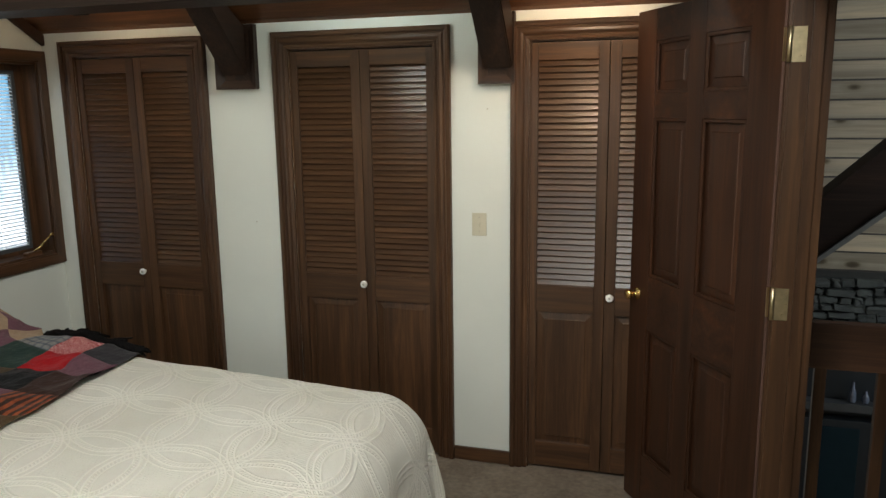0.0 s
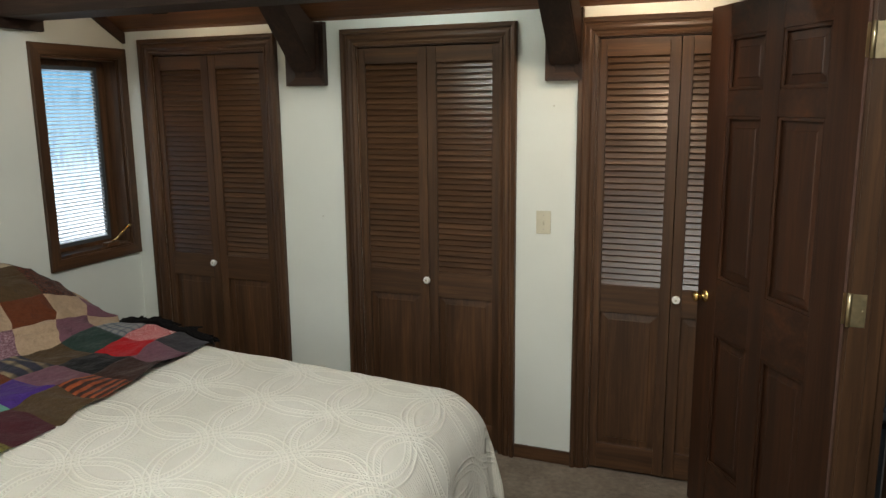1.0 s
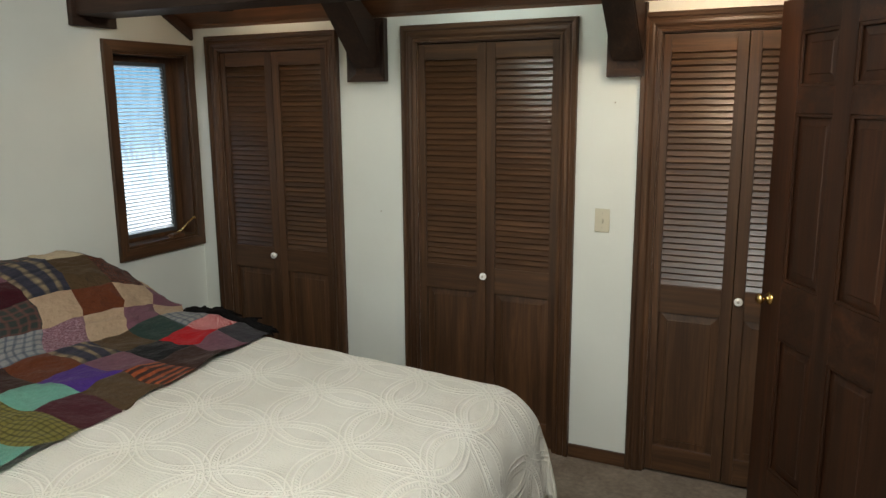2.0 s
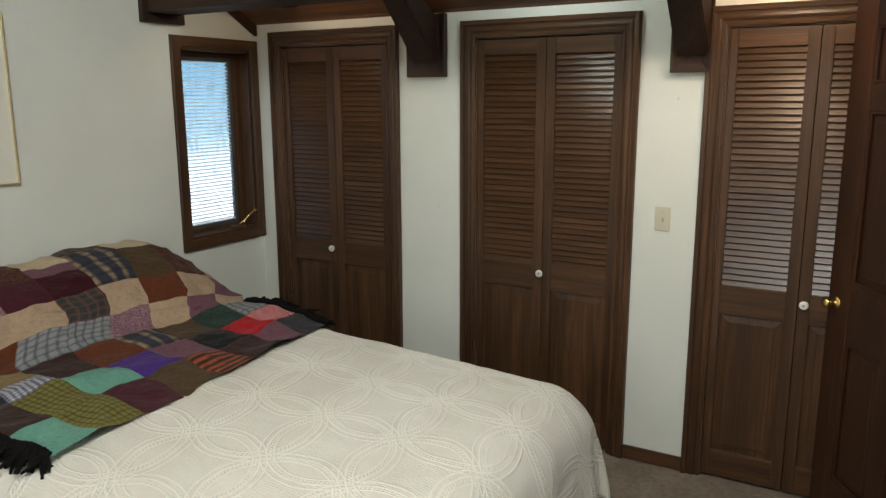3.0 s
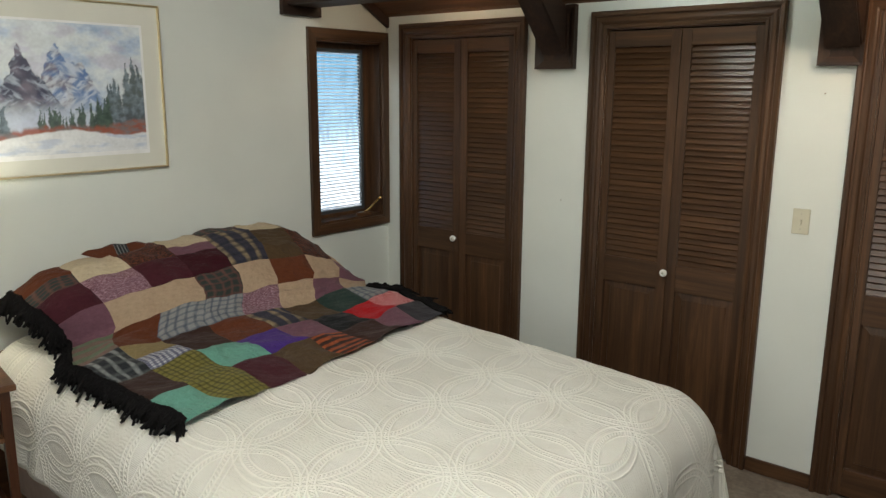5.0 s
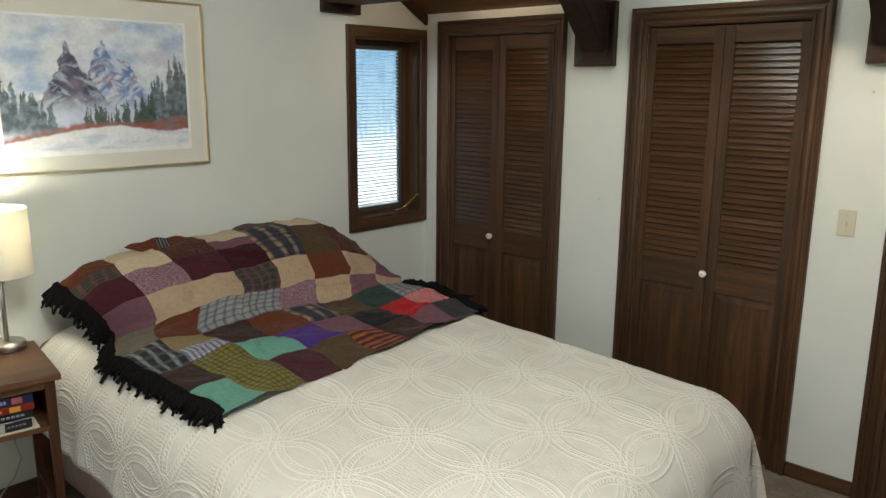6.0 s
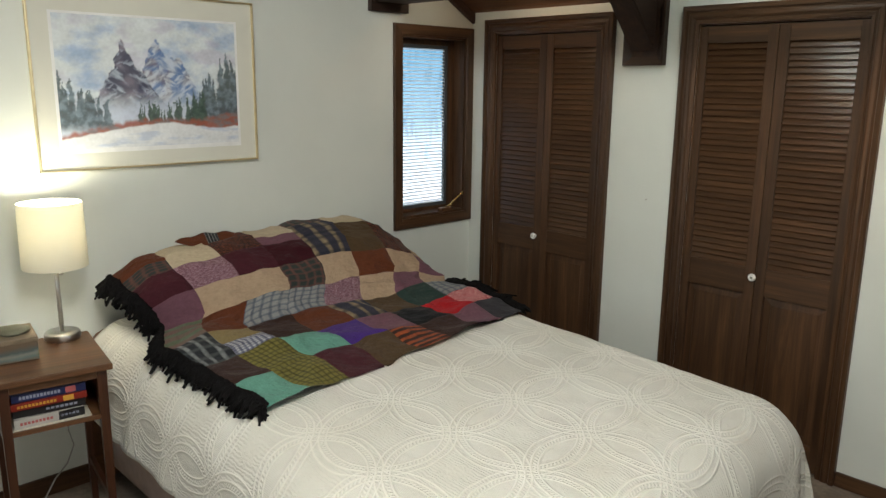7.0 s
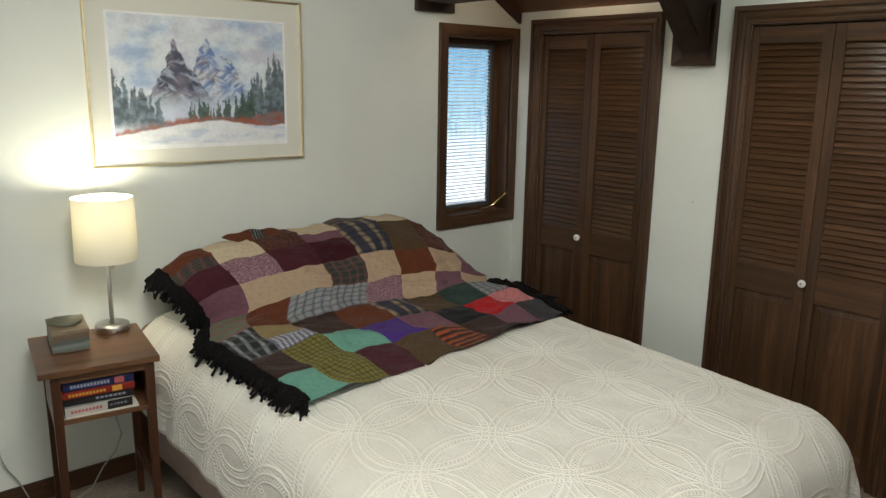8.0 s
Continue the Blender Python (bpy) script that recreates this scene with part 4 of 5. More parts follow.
MAUVE, MAROON, BEIGE, RUST = lin(122, 84, 96), lin(76, 34, 42), lin(188, 162, 134), lin(104, 56, 34)
OLIVE, TEAL, BLACK, BROWN = lin(86, 68, 46), lin(112, 168, 150), lin(26, 27, 29), lin(62, 42, 36)
CLOTHS = {
    "teal": cloth("teal_cotton", TEAL), "olive_check": cloth("olive_check_cloth", lin(128, 120, 58), lin(62, 60, 30), "plaid", 56.0),
    "maroon": cloth("maroon_corduroy", MAROON), "olive": cloth("olive_brown_wool", OLIVE), "stripe": cloth("orange_striped_wool", BROWN, lin(190, 96, 52), "stripe", 38.0),
    "brown": cloth("dark_brown_wool", BROWN), "grey": cloth("charcoal_wool", lin(60, 58, 62)), "purple": cloth("purple_cotton", lin(78, 48, 130)),
    "mauve": cloth("mauve_wool", MAUVE), "black": cloth("black_wool", BLACK), "red": cloth("red_cotton", lin(184, 18, 28)),
    "red_print": cloth("red_printed_cotton", lin(170, 26, 40), lin(238, 196, 190), "tweed"), "bw": cloth("black_white_plaid", lin(40, 44, 48), lin(176, 180, 178), "plaid", 27.0, lin(96, 100, 100)),
    "khaki": cloth("khaki_wool", lin(148, 130, 88)), "blue_check": cloth("blue_white_check", lin(200, 200, 205), lin(48, 52, 92), "check", 52.0),
    "rust": cloth("rust_suede", RUST), "navy": cloth("navy_tan_plaid", lin(58, 58, 72), lin(178, 156, 116), "plaid", 19.0, lin(40, 46, 56)),
    "green": cloth("dark_green_wool", lin(48, 66, 60)), "grey_plaid": cloth("grey_blue_plaid", lin(150, 150, 148), lin(72, 84, 102), "plaid", 34.0),
    "stripes": cloth("green_rose_stripes", lin(112, 122, 98), lin(140, 98, 96), "stripe", 20.0), "tweed": cloth("mauve_tweed", lin(118, 82, 92), lin(170, 138, 148), "tweed"),
    "beige": cloth("beige_corduroy", BEIGE), "green_plaid": cloth("dark_green_plaid", lin(58, 66, 62), lin(116, 78, 70), "plaid", 30.0),
    "wine": cloth("dark_wine_corduroy", lin(64, 22, 30)), "cream": cloth("cream_wool", lin(205, 188, 158)), "dark_print": cloth("dark_rust_print", lin(48, 36, 34), lin(120, 66, 44), "tweed"),
}
PATCHES = (
    "teal olive_check maroon olive stripe brown mauve grey",
    "brown olive_check teal purple mauve black red red_print",
    "bw blue_check|khaki brown rust navy olive green grey_plaid",
    "stripes rust grey_plaid grey_plaid tweed beige mauve beige",
    "mauve beige beige green_plaid beige rust beige mauve",
    "maroon tweed maroon wine navy olive dark_print beige",
    "green_plaid|rust cream dark_print mauve|cream navy olive|cream dark_print rust",
    "rust cream dark_print cream green_plaid cream olive mauve",
)
blanket = thing("patchwork_blanket", (0.6, -1.5, BZ), "patchwork wool blanket with black fringe draped over propped pillows", "blanket")
surface("backing", lambda u, v: Vector(blanket_place(0.1 + 7.8 * u, 0.1 + 7.8 * v)) - Vector((0.008, 0, 0.012)), 60, 60, CLOTHS["black"], blanket, 0.005, lambda u, v: (u, v), "black cloth backing")
for r, row in enumerate(PATCHES):
    for c, kinds in enumerate(row.split()):
        kinds = kinds.split("|")
        for h, kind in enumerate(kinds):
            v0, dv = r + h / len(kinds), 1 / len(kinds)

            def spot(u, v, c=c, v0=v0, dv=dv):
                uu, vv = c + u, v0 + v * dv
                uu += 0.06 * noise.noise((uu * 0.9, vv * 0.9, 9.0)) if 0.01 < uu < 7.99 else 0
                vv += 0.07 * noise.noise((uu * 0.8, vv * 0.8, 5.0)) if 0.01 < vv < 7.99 else 0
                p = Vector(blanket_place(min(8, max(0, uu)), min(8, max(0, vv))))
                rim = min(u, 1 - u, v * dv, (1 - v) * dv)
                p.z -= 0.0045 * max(0.0, 1 - rim / 0.05)
                return p

            surface("patch", spot, 12, 12, CLOTHS[kind], blanket, 0.0, lambda u, v: (u, v))


def fringe(name, along, outward, length, n, seed):
    """Black wool tassels along an edge; along(k) gives the place, outward(k) the way they lie."""
    rg = random.Random(seed)
    bm = bmesh.new()
    for i in range(n):
        k = (i + rg.random()) / n
        p = Vector(along(k))
        d = Vector(outward(k))
        L = length * rg.choice((0.5, 0.65, 0.75, 0.85, 0.95, 1.0, 1.3)) * rg.uniform(0.9, 1.1) * (0.9 + 0.25 * noise.noise((k * 23, seed, 0.0)))
        side = Vector((rg.uniform(-1, 1), rg.uniform(-1, 1), rg.uniform(-0.5, 0.5))) * 0.75 * L
        curl, ph = rg.uniform(0.003, 0.008), rg.uniform(0, 6.3)
        pts = [p + d * (L * s) + side * s * s + Vector((curl * math.sin(9 * s + ph), curl * math.cos(11 * s + ph), 0.012 * math.sin(s * 3.1) - 0.012 * s * s)) for s in (0, 0.2, 0.4, 0.6, 0.8, 1.0)]
        tube(bm, pts, rg.uniform(0.0035, 0.0065), 5)
    return part(name, bm, fringe_m, blanket, "black wool fringe")


fringe_m = plain("black_wool_fringe", (0.011, 0.010, 0.010), 1.0, 0, 0.3, 60, 0.8, 0.006)
fringe_m.node_tree.nodes["Principled BSDF"].inputs["Specular IOR Level"].default_value = 0.08
fringe("fringe", lambda k: Vector(blanket_place(0.05, 0.0 + 3.9 * k)) + Vector((0, 0, 0.008)), lambda k: (0.12, -0.75, -0.70), 0.046, 760, 1)
fringe("fringe", lambda k: Vector(blanket_place(0.05, 3.9 + 4.1 * k)) + Vector((0, 0, 0.004)), lambda k: (0.12, -0.42, -0.95), 0.050, 700, 2)
fringe("fringe", lambda k: Vector(blanket_place(7.97, 0.1 + 3.3 * k)) + Vector((0, 0, 0.012)), lambda k: (0.1, 0.85, -0.05), 0.055, 420, 3)
FOLD_A, FOLD_B = Vector((0.16, -2.021, 1.057)), Vector((0.16, -1.688, 1.052))


def folded(u, v):
    """The blanket's top edge turned up into a pointed fold."""
    p = FOLD_A.lerp(FOLD_B, u)
    lift = math.sin(math.pi * u) ** 0.8
    return p + Vector((0.05 * lift * (1 - v) - 0.02, 0, 0.004 + 0.055 * lift * (v - 0.60) + 0.004 * math.sin(u * 19) * v))


for kind, a, c in (("rust", 0.0, 0.42), ("bw", 0.42, 0.6), ("rust", 0.6, 1.0)):
    surface("turned_edge", lambda u, v, a=a, c=c: folded(a + (c - a) * u, v), 14, 6, CLOTHS[kind], blanket, 0.004, lambda u, v: (u, v))
pil_m = plain("white_pillowcase", (0.75, 0.74, 0.70), 0.9, 0, 0.03, 6, 0.3, 0.01)
for y in (-1.80, -1.16):
    bm = bmesh.new()
    bmesh.ops.create_uvsphere(bm, u_segments=24, v_segments=14, radius=1)
    for v in bm.verts:
        p = v.co.copy()
        sq = lambda a: math.copysign(abs(a) ** 0.6, a)
        v.co = (sq(p.x) * 0.085, sq(p.y) * 0.33, sq(p.z) * 0.2)
    bmesh.ops.transform(bm, matrix=Matrix.Translation((0.21, y, 0.835)) @ Matrix.Rotation(radians(-32), 4, "Y"), verts=bm.verts)
    for f in bm.faces:
        f.smooth = True
    single("pillow", bm, pil_m, "white pillow propped under the blanket", "pillow", group="pillows", origin=(0.21, y, 0.66))

# ---------------------------------------------------------------- bedside table
TX0, TX1, TY0, TY1, TZ = 0.135, 0.585, -2.868, -2.462, 0.75
table = thing("bedside_table", ((TX0 + TX1) / 2, (TY0 + TY1) / 2, 0.0), "reddish wooden bedside table with an open book shelf", "bedside table")
top = boxed((TX0, TY0, TZ - 0.024), (TX1, TY1, TZ), 0.005)
part("tabletop", top, table_wood, table)
LEGS = [(x, y) for x in (TX0 + 0.035, TX1 - 0.04) for y in (TY0 + 0.055, TY1 - 0.035)]
for x, y in LEGS:
    bm = boxed((x - 0.017, y - 0.017, 0.002), (x + 0.017, y + 0.017, TZ - 0.024), 0.002)
    for v in bm.verts:
        if v.co.z < 0.3:
            v.co.x, v.co.y = x + (v.co.x - x) * 0.72, y + (v.co.y - y) * 0.72
    part("leg", bm, table_wood_shaded, table)
ax, bx, ay, by = LEGS[0][0], LEGS[2][0], LEGS[0][1], LEGS[1][1]
for lo, hi in (((ax + 0.0175, ay - 0.012, 0.50), (bx - 0.0175, ay - 0.002, 0.725)), ((ax + 0.0175, by + 0.002, 0.50), (bx - 0.0175, by + 0.012, 0.725)),
               ((ax - 0.006, ay + 0.0175, 0.50), (ax + 0.004, by - 0.0175, 0.725)), ((bx + 0.002, ay + 0.0175, 0.694), (bx + 0.014, by - 0.0175, 0.725))):
    part("apron", boxed(lo, hi, 0.001), table_wood, table)
part("shelf", boxed((ax + 0.006, ay - 0.001, 0.535), (bx + 0.013, by + 0.001, 0.553), 0.002), table_wood, table)
part("stretcher", boxed((ax + 0.014, by - 0.009, 0.19), (bx - 0.014, by + 0.009, 0.22), 0.002), table_wood_shaded, table)



def spin(ob):
    """Turn a thing that stands on the table with it."""
    ob.matrix_world = Matrix.Translation(TABLE_AT) @ Matrix.Rotation(TABLE_TURN, 4, "Z") @ Matrix.Translation(-TABLE_AT) @ Matrix.Translation(ob.location)
    return ob


TABLE_AT, TABLE_TURN = Vector(((TX0 + TX1) / 2, (TY0 + TY1) / 2, 0)), radians(-9)
spin(table)

# books lying on the shelf
page_m = plain("book_pages", (0.62, 0.57, 0.47), 0.8, 0, 0.12, 90, 0.4)
BLUE, REDM, WHITE_C, BLACK_C = (plain("blue_book_cover", lin(20, 28, 70), 0.35), plain("red_book_cover", lin(120, 30, 18), 0.35),
                               plain("white_book_cover", lin(170, 165, 158), 0.4), plain("black_book_cover", lin(26, 24, 26), 0.35))
GOLD_C, PALE_C, PINK_C = plain("yellow_print", lin(190, 140, 50), 0.5), plain("pale_print", lin(135, 138, 155), 0.5), plain("rose_print", lin(160, 80, 80), 0.5)


def book(x_front, y0, y1, z0, h, depth, cover, label, bars, tilt=0.0):
    """A closed book lying flat, its spine towards the room; bars are (from, to, low, high, material) along the spine."""
    b = thing("book", (x_front, (y0 + y1) / 2, z0), label, "book", "books on the shelf")
    m = Matrix.Translation((x_front, (y0 + y1) / 2, z0)) @ Matrix.Rotation(tilt, 4, "Z") @ Matrix.Translation((-x_front, -(y0 + y1) / 2, -z0))

    def put(name, bm, mat):
        bmesh.ops.transform(bm, matrix=m, verts=bm.verts)
        part(name, bm, mat, b)

    put("pages", boxed((x_front - depth + 0.004, y0 + 0.004, z0 + 0.0025), (x_front - 0.003, y1 - 0.004, z0 + h - 0.0025)), page_m)
    cv = boxed((x_front - depth, y0, z0), (x_front, y1, z0 + 0.0025), 0.0006)
    box(cv, (x_front - depth, y0, z0 + h - 0.0025), (x_front, y1, z0 + h), 0.0006)
    box(cv, (x_front - 0.003, y0, z0 + 0.0015), (x_front + 0.0015, y1, z0 + h - 0.0015), 0.001)
    put("cover", cv, cover)
    for a, c, lo, hi, mt in bars:
        put("spine_print", boxed((x_front + 0.0012, y0 + a * (y1 - y0), z0 + lo * h), (x_front + 0.0022, y0 + c * (y1 - y0), z0 + hi * h)), mt)
    spin(b)


def letters(a, c, n, lo, hi, mt):
    """Unreadable spine print as a row of bars."""
    w = (c - a) / n
    return [(a + i * w, a + (i + 0.72) * w, lo, hi, mt) for i in range(n)]


SF = bx + 0.004
book(SF - 0.012, -2.79, -2.56, 0.556, 0.034, 0.16, WHITE_C, "white paperback book with rose print on its spine", letters(0.08, 0.55, 9, 0.35, 0.65, PINK_C) + [(0.62, 0.995, 0.02, 0.98, BLACK_C)] + [(0.65 + i * 0.055, 0.69 + i * 0.055, 0.4, 0.62, PALE_C) for i in range(5)], 0.05)
book(SF - 0.022, -2.79, -2.555, 0.591, 0.033, 0.16, BLACK_C, "black book with a pale spine lying flat", letters(0.45, 0.9, 7, 0.35, 0.6, PALE_C), -0.02)
book(SF - 0.006, -2.795, -2.55, 0.625, 0.026, 0.165, REDM, "red book with gold print on its spine", letters(0.08, 0.60, 11, 0.3, 0.68, GOLD_C) + [(0.68, 0.82, 0.12, 0.88, GOLD_C)], 0.02)
book(SF - 0.010, -2.79, -2.552, 0.652, 0.032, 0.165, BLUE, "blue hardback book with pale print on its spine", letters(0.10, 0.66, 12, 0.3, 0.68, PALE_C) + [(0.72, 0.86, 0.15, 0.85, PINK_C)], -0.01)
mag = boxed((SF - 0.19, -2.80, 0.5535), (SF + 0.002, -2.54, 0.5555), 0.0005)
spin(single("magazine", mag, page_m, "thin pale magazine under the books on the shelf", "magazine", origin=(SF - 0.1, -2.68, 0.5535)))

# small painted box and a flat stone on the table
def box_paint():
    m, nt, b = tree("painted_landscape_box")
    v = coords(nt, (1, 1, 1))
    sep = nt.nodes.new("ShaderNodeSeparateXYZ")
    nt.links.new(v, sep.inputs[0])
    n = noise_fac(nt, coords(nt, (9, 9, 14)), 1.2, 4, 0.6, 0.6)
    add = nt.nodes.new("ShaderNodeMath")
    add.operation = "MULTIPLY_ADD"
    add.inputs[1].default_value, add.inputs[2].default_value = 10.5, 0.0
    nt.links.new(sep.outputs["Z"], add.inputs[0])
    mx = nt.nodes.new("ShaderNodeMath")
    mx.operation = "MULTIPLY_ADD"
    mx.inputs[1].default_value = 0.42
    nt.links.new(n, mx.inputs[0])
    nt.links.new(add.outputs[0], mx.inputs[2])
    c = ramp(nt, mx.outputs[0], ((0.22, lin(104, 90, 74)), (0.36, lin(96, 110, 106)), (0.5, lin(124, 124, 114)), (0.62, lin(70, 84, 82)), (0.78, lin(98, 80, 62)), (0.95, lin(104, 84, 64))))
    nt.links.new(c, b.inputs["Base Color"])
    b.inputs["Roughness"].default_value = 0.55
    bump(nt, b, n, 0.3, 0.003)
    return m


kb = thing("keepsake_box", (0.285, -2.726, TZ), "small painted keepsake box with worn landscape sides", "box")
m = Matrix.Translation((0.285, -2.726, TZ)) @ Matrix.Rotation(radians(-9), 4, "Z")
for nm, lo, hi in (("body", (-0.098, -0.064, 0.001), (0.098, 0.064, 0.070)), ("lid", (-0.1, -0.066, 0.0705), (0.1, 0.066, 0.086))):
    bm = boxed(lo, hi, 0.003)
    bmesh.ops.transform(bm, matrix=m, verts=bm.verts)
    part(nm, bm, box_paint() if nm == "body" else plain("worn_box_lid", lin(120, 104, 84), 0.6, 0, 0.2, 18, 0.3), kb)
st = bmesh.new()
bmesh.ops.create_icosphere(st, subdivisions=3, radius=1)
for v in st.verts:
    f = 1 + 0.22 * noise.noise(v.co * 1.7)
    v.co = Vector((v.co.x * 0.066 * f, v.co.y * 0.056 * f, max(-0.5, v.co.z) * 0.014 * f))
bmesh.ops.transform(st, matrix=Matrix.Translation((0.28, -2.73, TZ + 0.0935)) @ Matrix.Rotation(radians(20), 4, "Z"), verts=st.verts)
for f in st.faces:
    f.smooth = True
single("flat_stone", st, plain("grey_green_slate", lin(92, 90, 74), 0.7, 0, 0.2, 30, 0.4), "flat grey-green stone resting on the keepsake box", "stone", origin=(0.28, -2.73, TZ + 0.0868))

# lamp
LX, LY = 0.205, -2.537
lamp = thing("table_lamp", (LX, LY, TZ), "lit table lamp with white drum shade and brushed nickel base", "table lamp")
up = Matrix.Translation((LX, LY, TZ))
part("base", lathe(bmesh.new(), ((0.064, 0.001), (0.066, 0.004), (0.066, 0.024), (0.063, 0.029), (0.012, 0.031), (0.0, 0.031)), up, 40, False), nickel, lamp)
part("pole", lathe(bmesh.new(), ((0.0085, 0.03), (0.0085, 0.345)), up, 16), nickel, lamp)
part("socket", lathe(bmesh.new(), ((0.016, 0.315), (0.017, 0.32), (0.017, 0.37), (0.012, 0.375)), up, 18), nickel, lamp)
part("switch_knob", lathe(bmesh.new(), ((0.004, 0), (0.004, 0.012), (0.007, 0.014), (0.007, 0.022), (0.003, 0.024)), Matrix.Translation((LX + 0.012, LY + 0.010, TZ + 0.262)) @ Matrix.Rotation(radians(70), 4, "Y"), 12), nickel, lamp)


def shade_material():
    m, nt, b = tree("white_lamp_shade_fabric")
    v = coords(nt, (1, 1, 1))
    n = noise_fac(nt, coords(nt, (260, 260, 260)), 1.0, 2)
    b.inputs["Base Color"].default_value = (0.88, 0.85, 0.76, 1)
    b.inputs["Roughness"].default_value = 0.9
    tr = nt.nodes.new("ShaderNodeBsdfTranslucent")
    tr.inputs["Color"].default_value = (0.90, 0.87, 0.72, 1)
    mx = nt.nodes.new("ShaderNodeMixShader")
    mx.inputs[0].default_value = 0.30
    nt.links.new(b.outputs[0], mx.inputs[1])
    nt.links.new(tr.outputs[0], mx.inputs[2])
    nt.links.new(mx.outputs[0], nt.nodes["Material Output"].inputs["Surface"])
    bump(nt, b, n, 0.2, 0.001)
    return m


sh = lathe(bmesh.new(), ((0.118, 0.294), (0.119, 0.296), (0.1155, 0.544), (0.1145, 0.546), (0.1125, 0.544), (0.116, 0.296), (0.118, 0.294)), up, 48, False)
part("shade", sh, shade_material(), lamp, "white fabric drum shade")
sp = bmesh.new()
for k in range(3):
    a = 2 * math.pi * k / 3
    rod(sp, (LX, LY, TZ + 0.372), (LX + 0.112 * math.cos(a), LY + 0.112 * math.sin(a), TZ + 0.512), 0.0015, None, 6)
part("shade_ring", sp, nickel, lamp)
part("bulb", lathe(bmesh.new(), ((0.012, 0.375), (0.014, 0.39), (0.028, 0.42), (0.030, 0.44), (0.022, 0.462), (0.0, 0.47)), up, 18, False), glow("lit_bulb", (1.0, 0.86, 0.62), 12.0), lamp)

cord_m = plain("pale_lamp_cord", (0.38, 0.37, 0.34), 0.6, 0, 0.05)
single("lamp_cord", tube(bmesh.new(), [(0.14, LY + 0.03, TZ + 0.008), (0.10, -2.52, 0.68), (0.06, -2.50, 0.45), (0.05, -2.505, 0.29), (0.045, -2.487, 0.215), (0.045, -2.52, 0.14), (0.05, -2.575, 0.09), (0.06, -2.63, 0.012), (0.1, -2.70, 0.006), (0.12, -2.78, 0.006)], 0.0032, 6), cord_m, "thin pale lamp cord hanging behind the table", "cord", origin=(0.05, -2.5, 0.0))
outlet = thing("wall_outlet", (0.002, -2.965, 0.33), "white plastic wall outlet with a plug", "outlet")
white_p = plain("white_plastic", (0.72, 0.71, 0.67), 0.4, 0, 0.02, 20, 0.02)
part("plate", boxed((0.001, -3.0, 0.272), (0.007, -2.93, 0.388), 0.002), white_p, outlet)
for z in (0.305, 0.355):
    part("socket", boxed((0.0065, -2.982, z - 0.015), (0.0085, -2.948, z + 0.015), 0.001), white_p, outlet)
part("plug", boxed((0.0085, -2.978, 0.29), (0.04, -2.952, 0.318), 0.005), white_p, outlet)
single("power_cable", tube(bmesh.new(), [(0.036, -2.965, 0.292), (0.036, -2.955, 0.24), (0.02, -2.935, 0.18), (0.018, -2.90, 0.12), (0.02, -2.875, 0.05), (0.05, -2.86, 0.006), (0.2, -2.9, 0.005)], 0.003, 6), cord_m, "thin pale cord from the wall outlet", "cord", origin=(0.03, -2.93, 0.0))

# ---------------------------------------------------------------- watercolour
PY0, PY1, PZ0, PZ1 = -2.502, -1.517, 1.386, 2.112
pic = thing("framed_watercolor", (0.001, (PY0 + PY1) / 2, PZ0), "framed watercolour of snowy mountains and dark firs", "picture")
fr = bmesh.new()
t = 0.0075
for lo, hi in (((0.002, PY0, PZ0), (0.026, PY0 + t, PZ1)), ((0.002, PY1 - t, PZ0), (0.026, PY1, PZ1)), ((0.002, PY0 + t, PZ0), (0.026, PY1 - t, PZ0 + t)), ((0.002, PY0 + t, PZ1 - t), (0.026, PY1 - t, PZ1))):
    box(fr, lo, hi, 0.002)
part("frame", fr, gilt, pic, "thin gilt metal frame")
part("mat", boxed((0.003, PY0 + t, PZ0 + t), (0.014, PY1 - t, PZ1 - t)), plain("cream_mat_board", (0.66, 0.65, 0.57), 0.8, 0, 0.02, 8, 0.05), pic, "cream mat board")
QY0, QY1, QZ0, QZ1 = -2.408, -1.615, 1.474, 2.012
part("print_border", boxed((0.014, QY0 - 0.012, QZ0 - 0.018), (0.0146, QY1 + 0.012, QZ1 + 0.010)), plain("white_print_paper", (0.78, 0.78, 0.77), 0.6), pic)



def fbm(x, y, seed, n=4):
    """Soft noise of several sizes, about -1 to 1."""
    return sum(noise.noise((x * 2 ** k, y * 2 ** k, seed + 3.7 * k)) * 0.55 ** k for k in range(n))


def tint(a, b, f):
    return tuple(p + (q - p) * f for p, q in zip(a, b))


FR = random.Random(11)
FIRS = [(u, 0.62 - 1.15 * max(0.0, u) + FR.uniform(-0.09, 0.03), 0.86) for u in [FR.uniform(-0.02, 0.25) for _ in range(20)]]
FIRS += [(u, 0.40 + 1.5 * (u - 0.72) * (u < 0.93) + 0.3 * (u >= 0.93) + FR.uniform(-0.10, 0.06), 0.88) for u in [FR.uniform(0.70, 1.02) for _ in range(26)]]
LOW_FIRS = [(u, 0.30 + 0.35 * max(0.0, u - 0.55) + FR.uniform(-0.04, 0.06), 0.95) for u in [FR.uniform(0.40, 0.80) for _ in range(46)]]


def grove(u, w, firs, broad, seed):
    """How much of a painted fir covers this place."""
    best = 0.0
    for c, h, a in firs:
        d = abs(u - c)
        if d > broad or w > h:
            continue
        f = min(1.0, (h - w) / 0.36)
        edge = broad * (0.06 + 0.94 * f) * (0.72 + 0.28 * ((w * 24 + c * 31) % 1.0)) + 0.004 * fbm(u * 50, w * 50, seed, 2)
        best = max(best, a * step(edge, edge * 0.5, d))
    return best


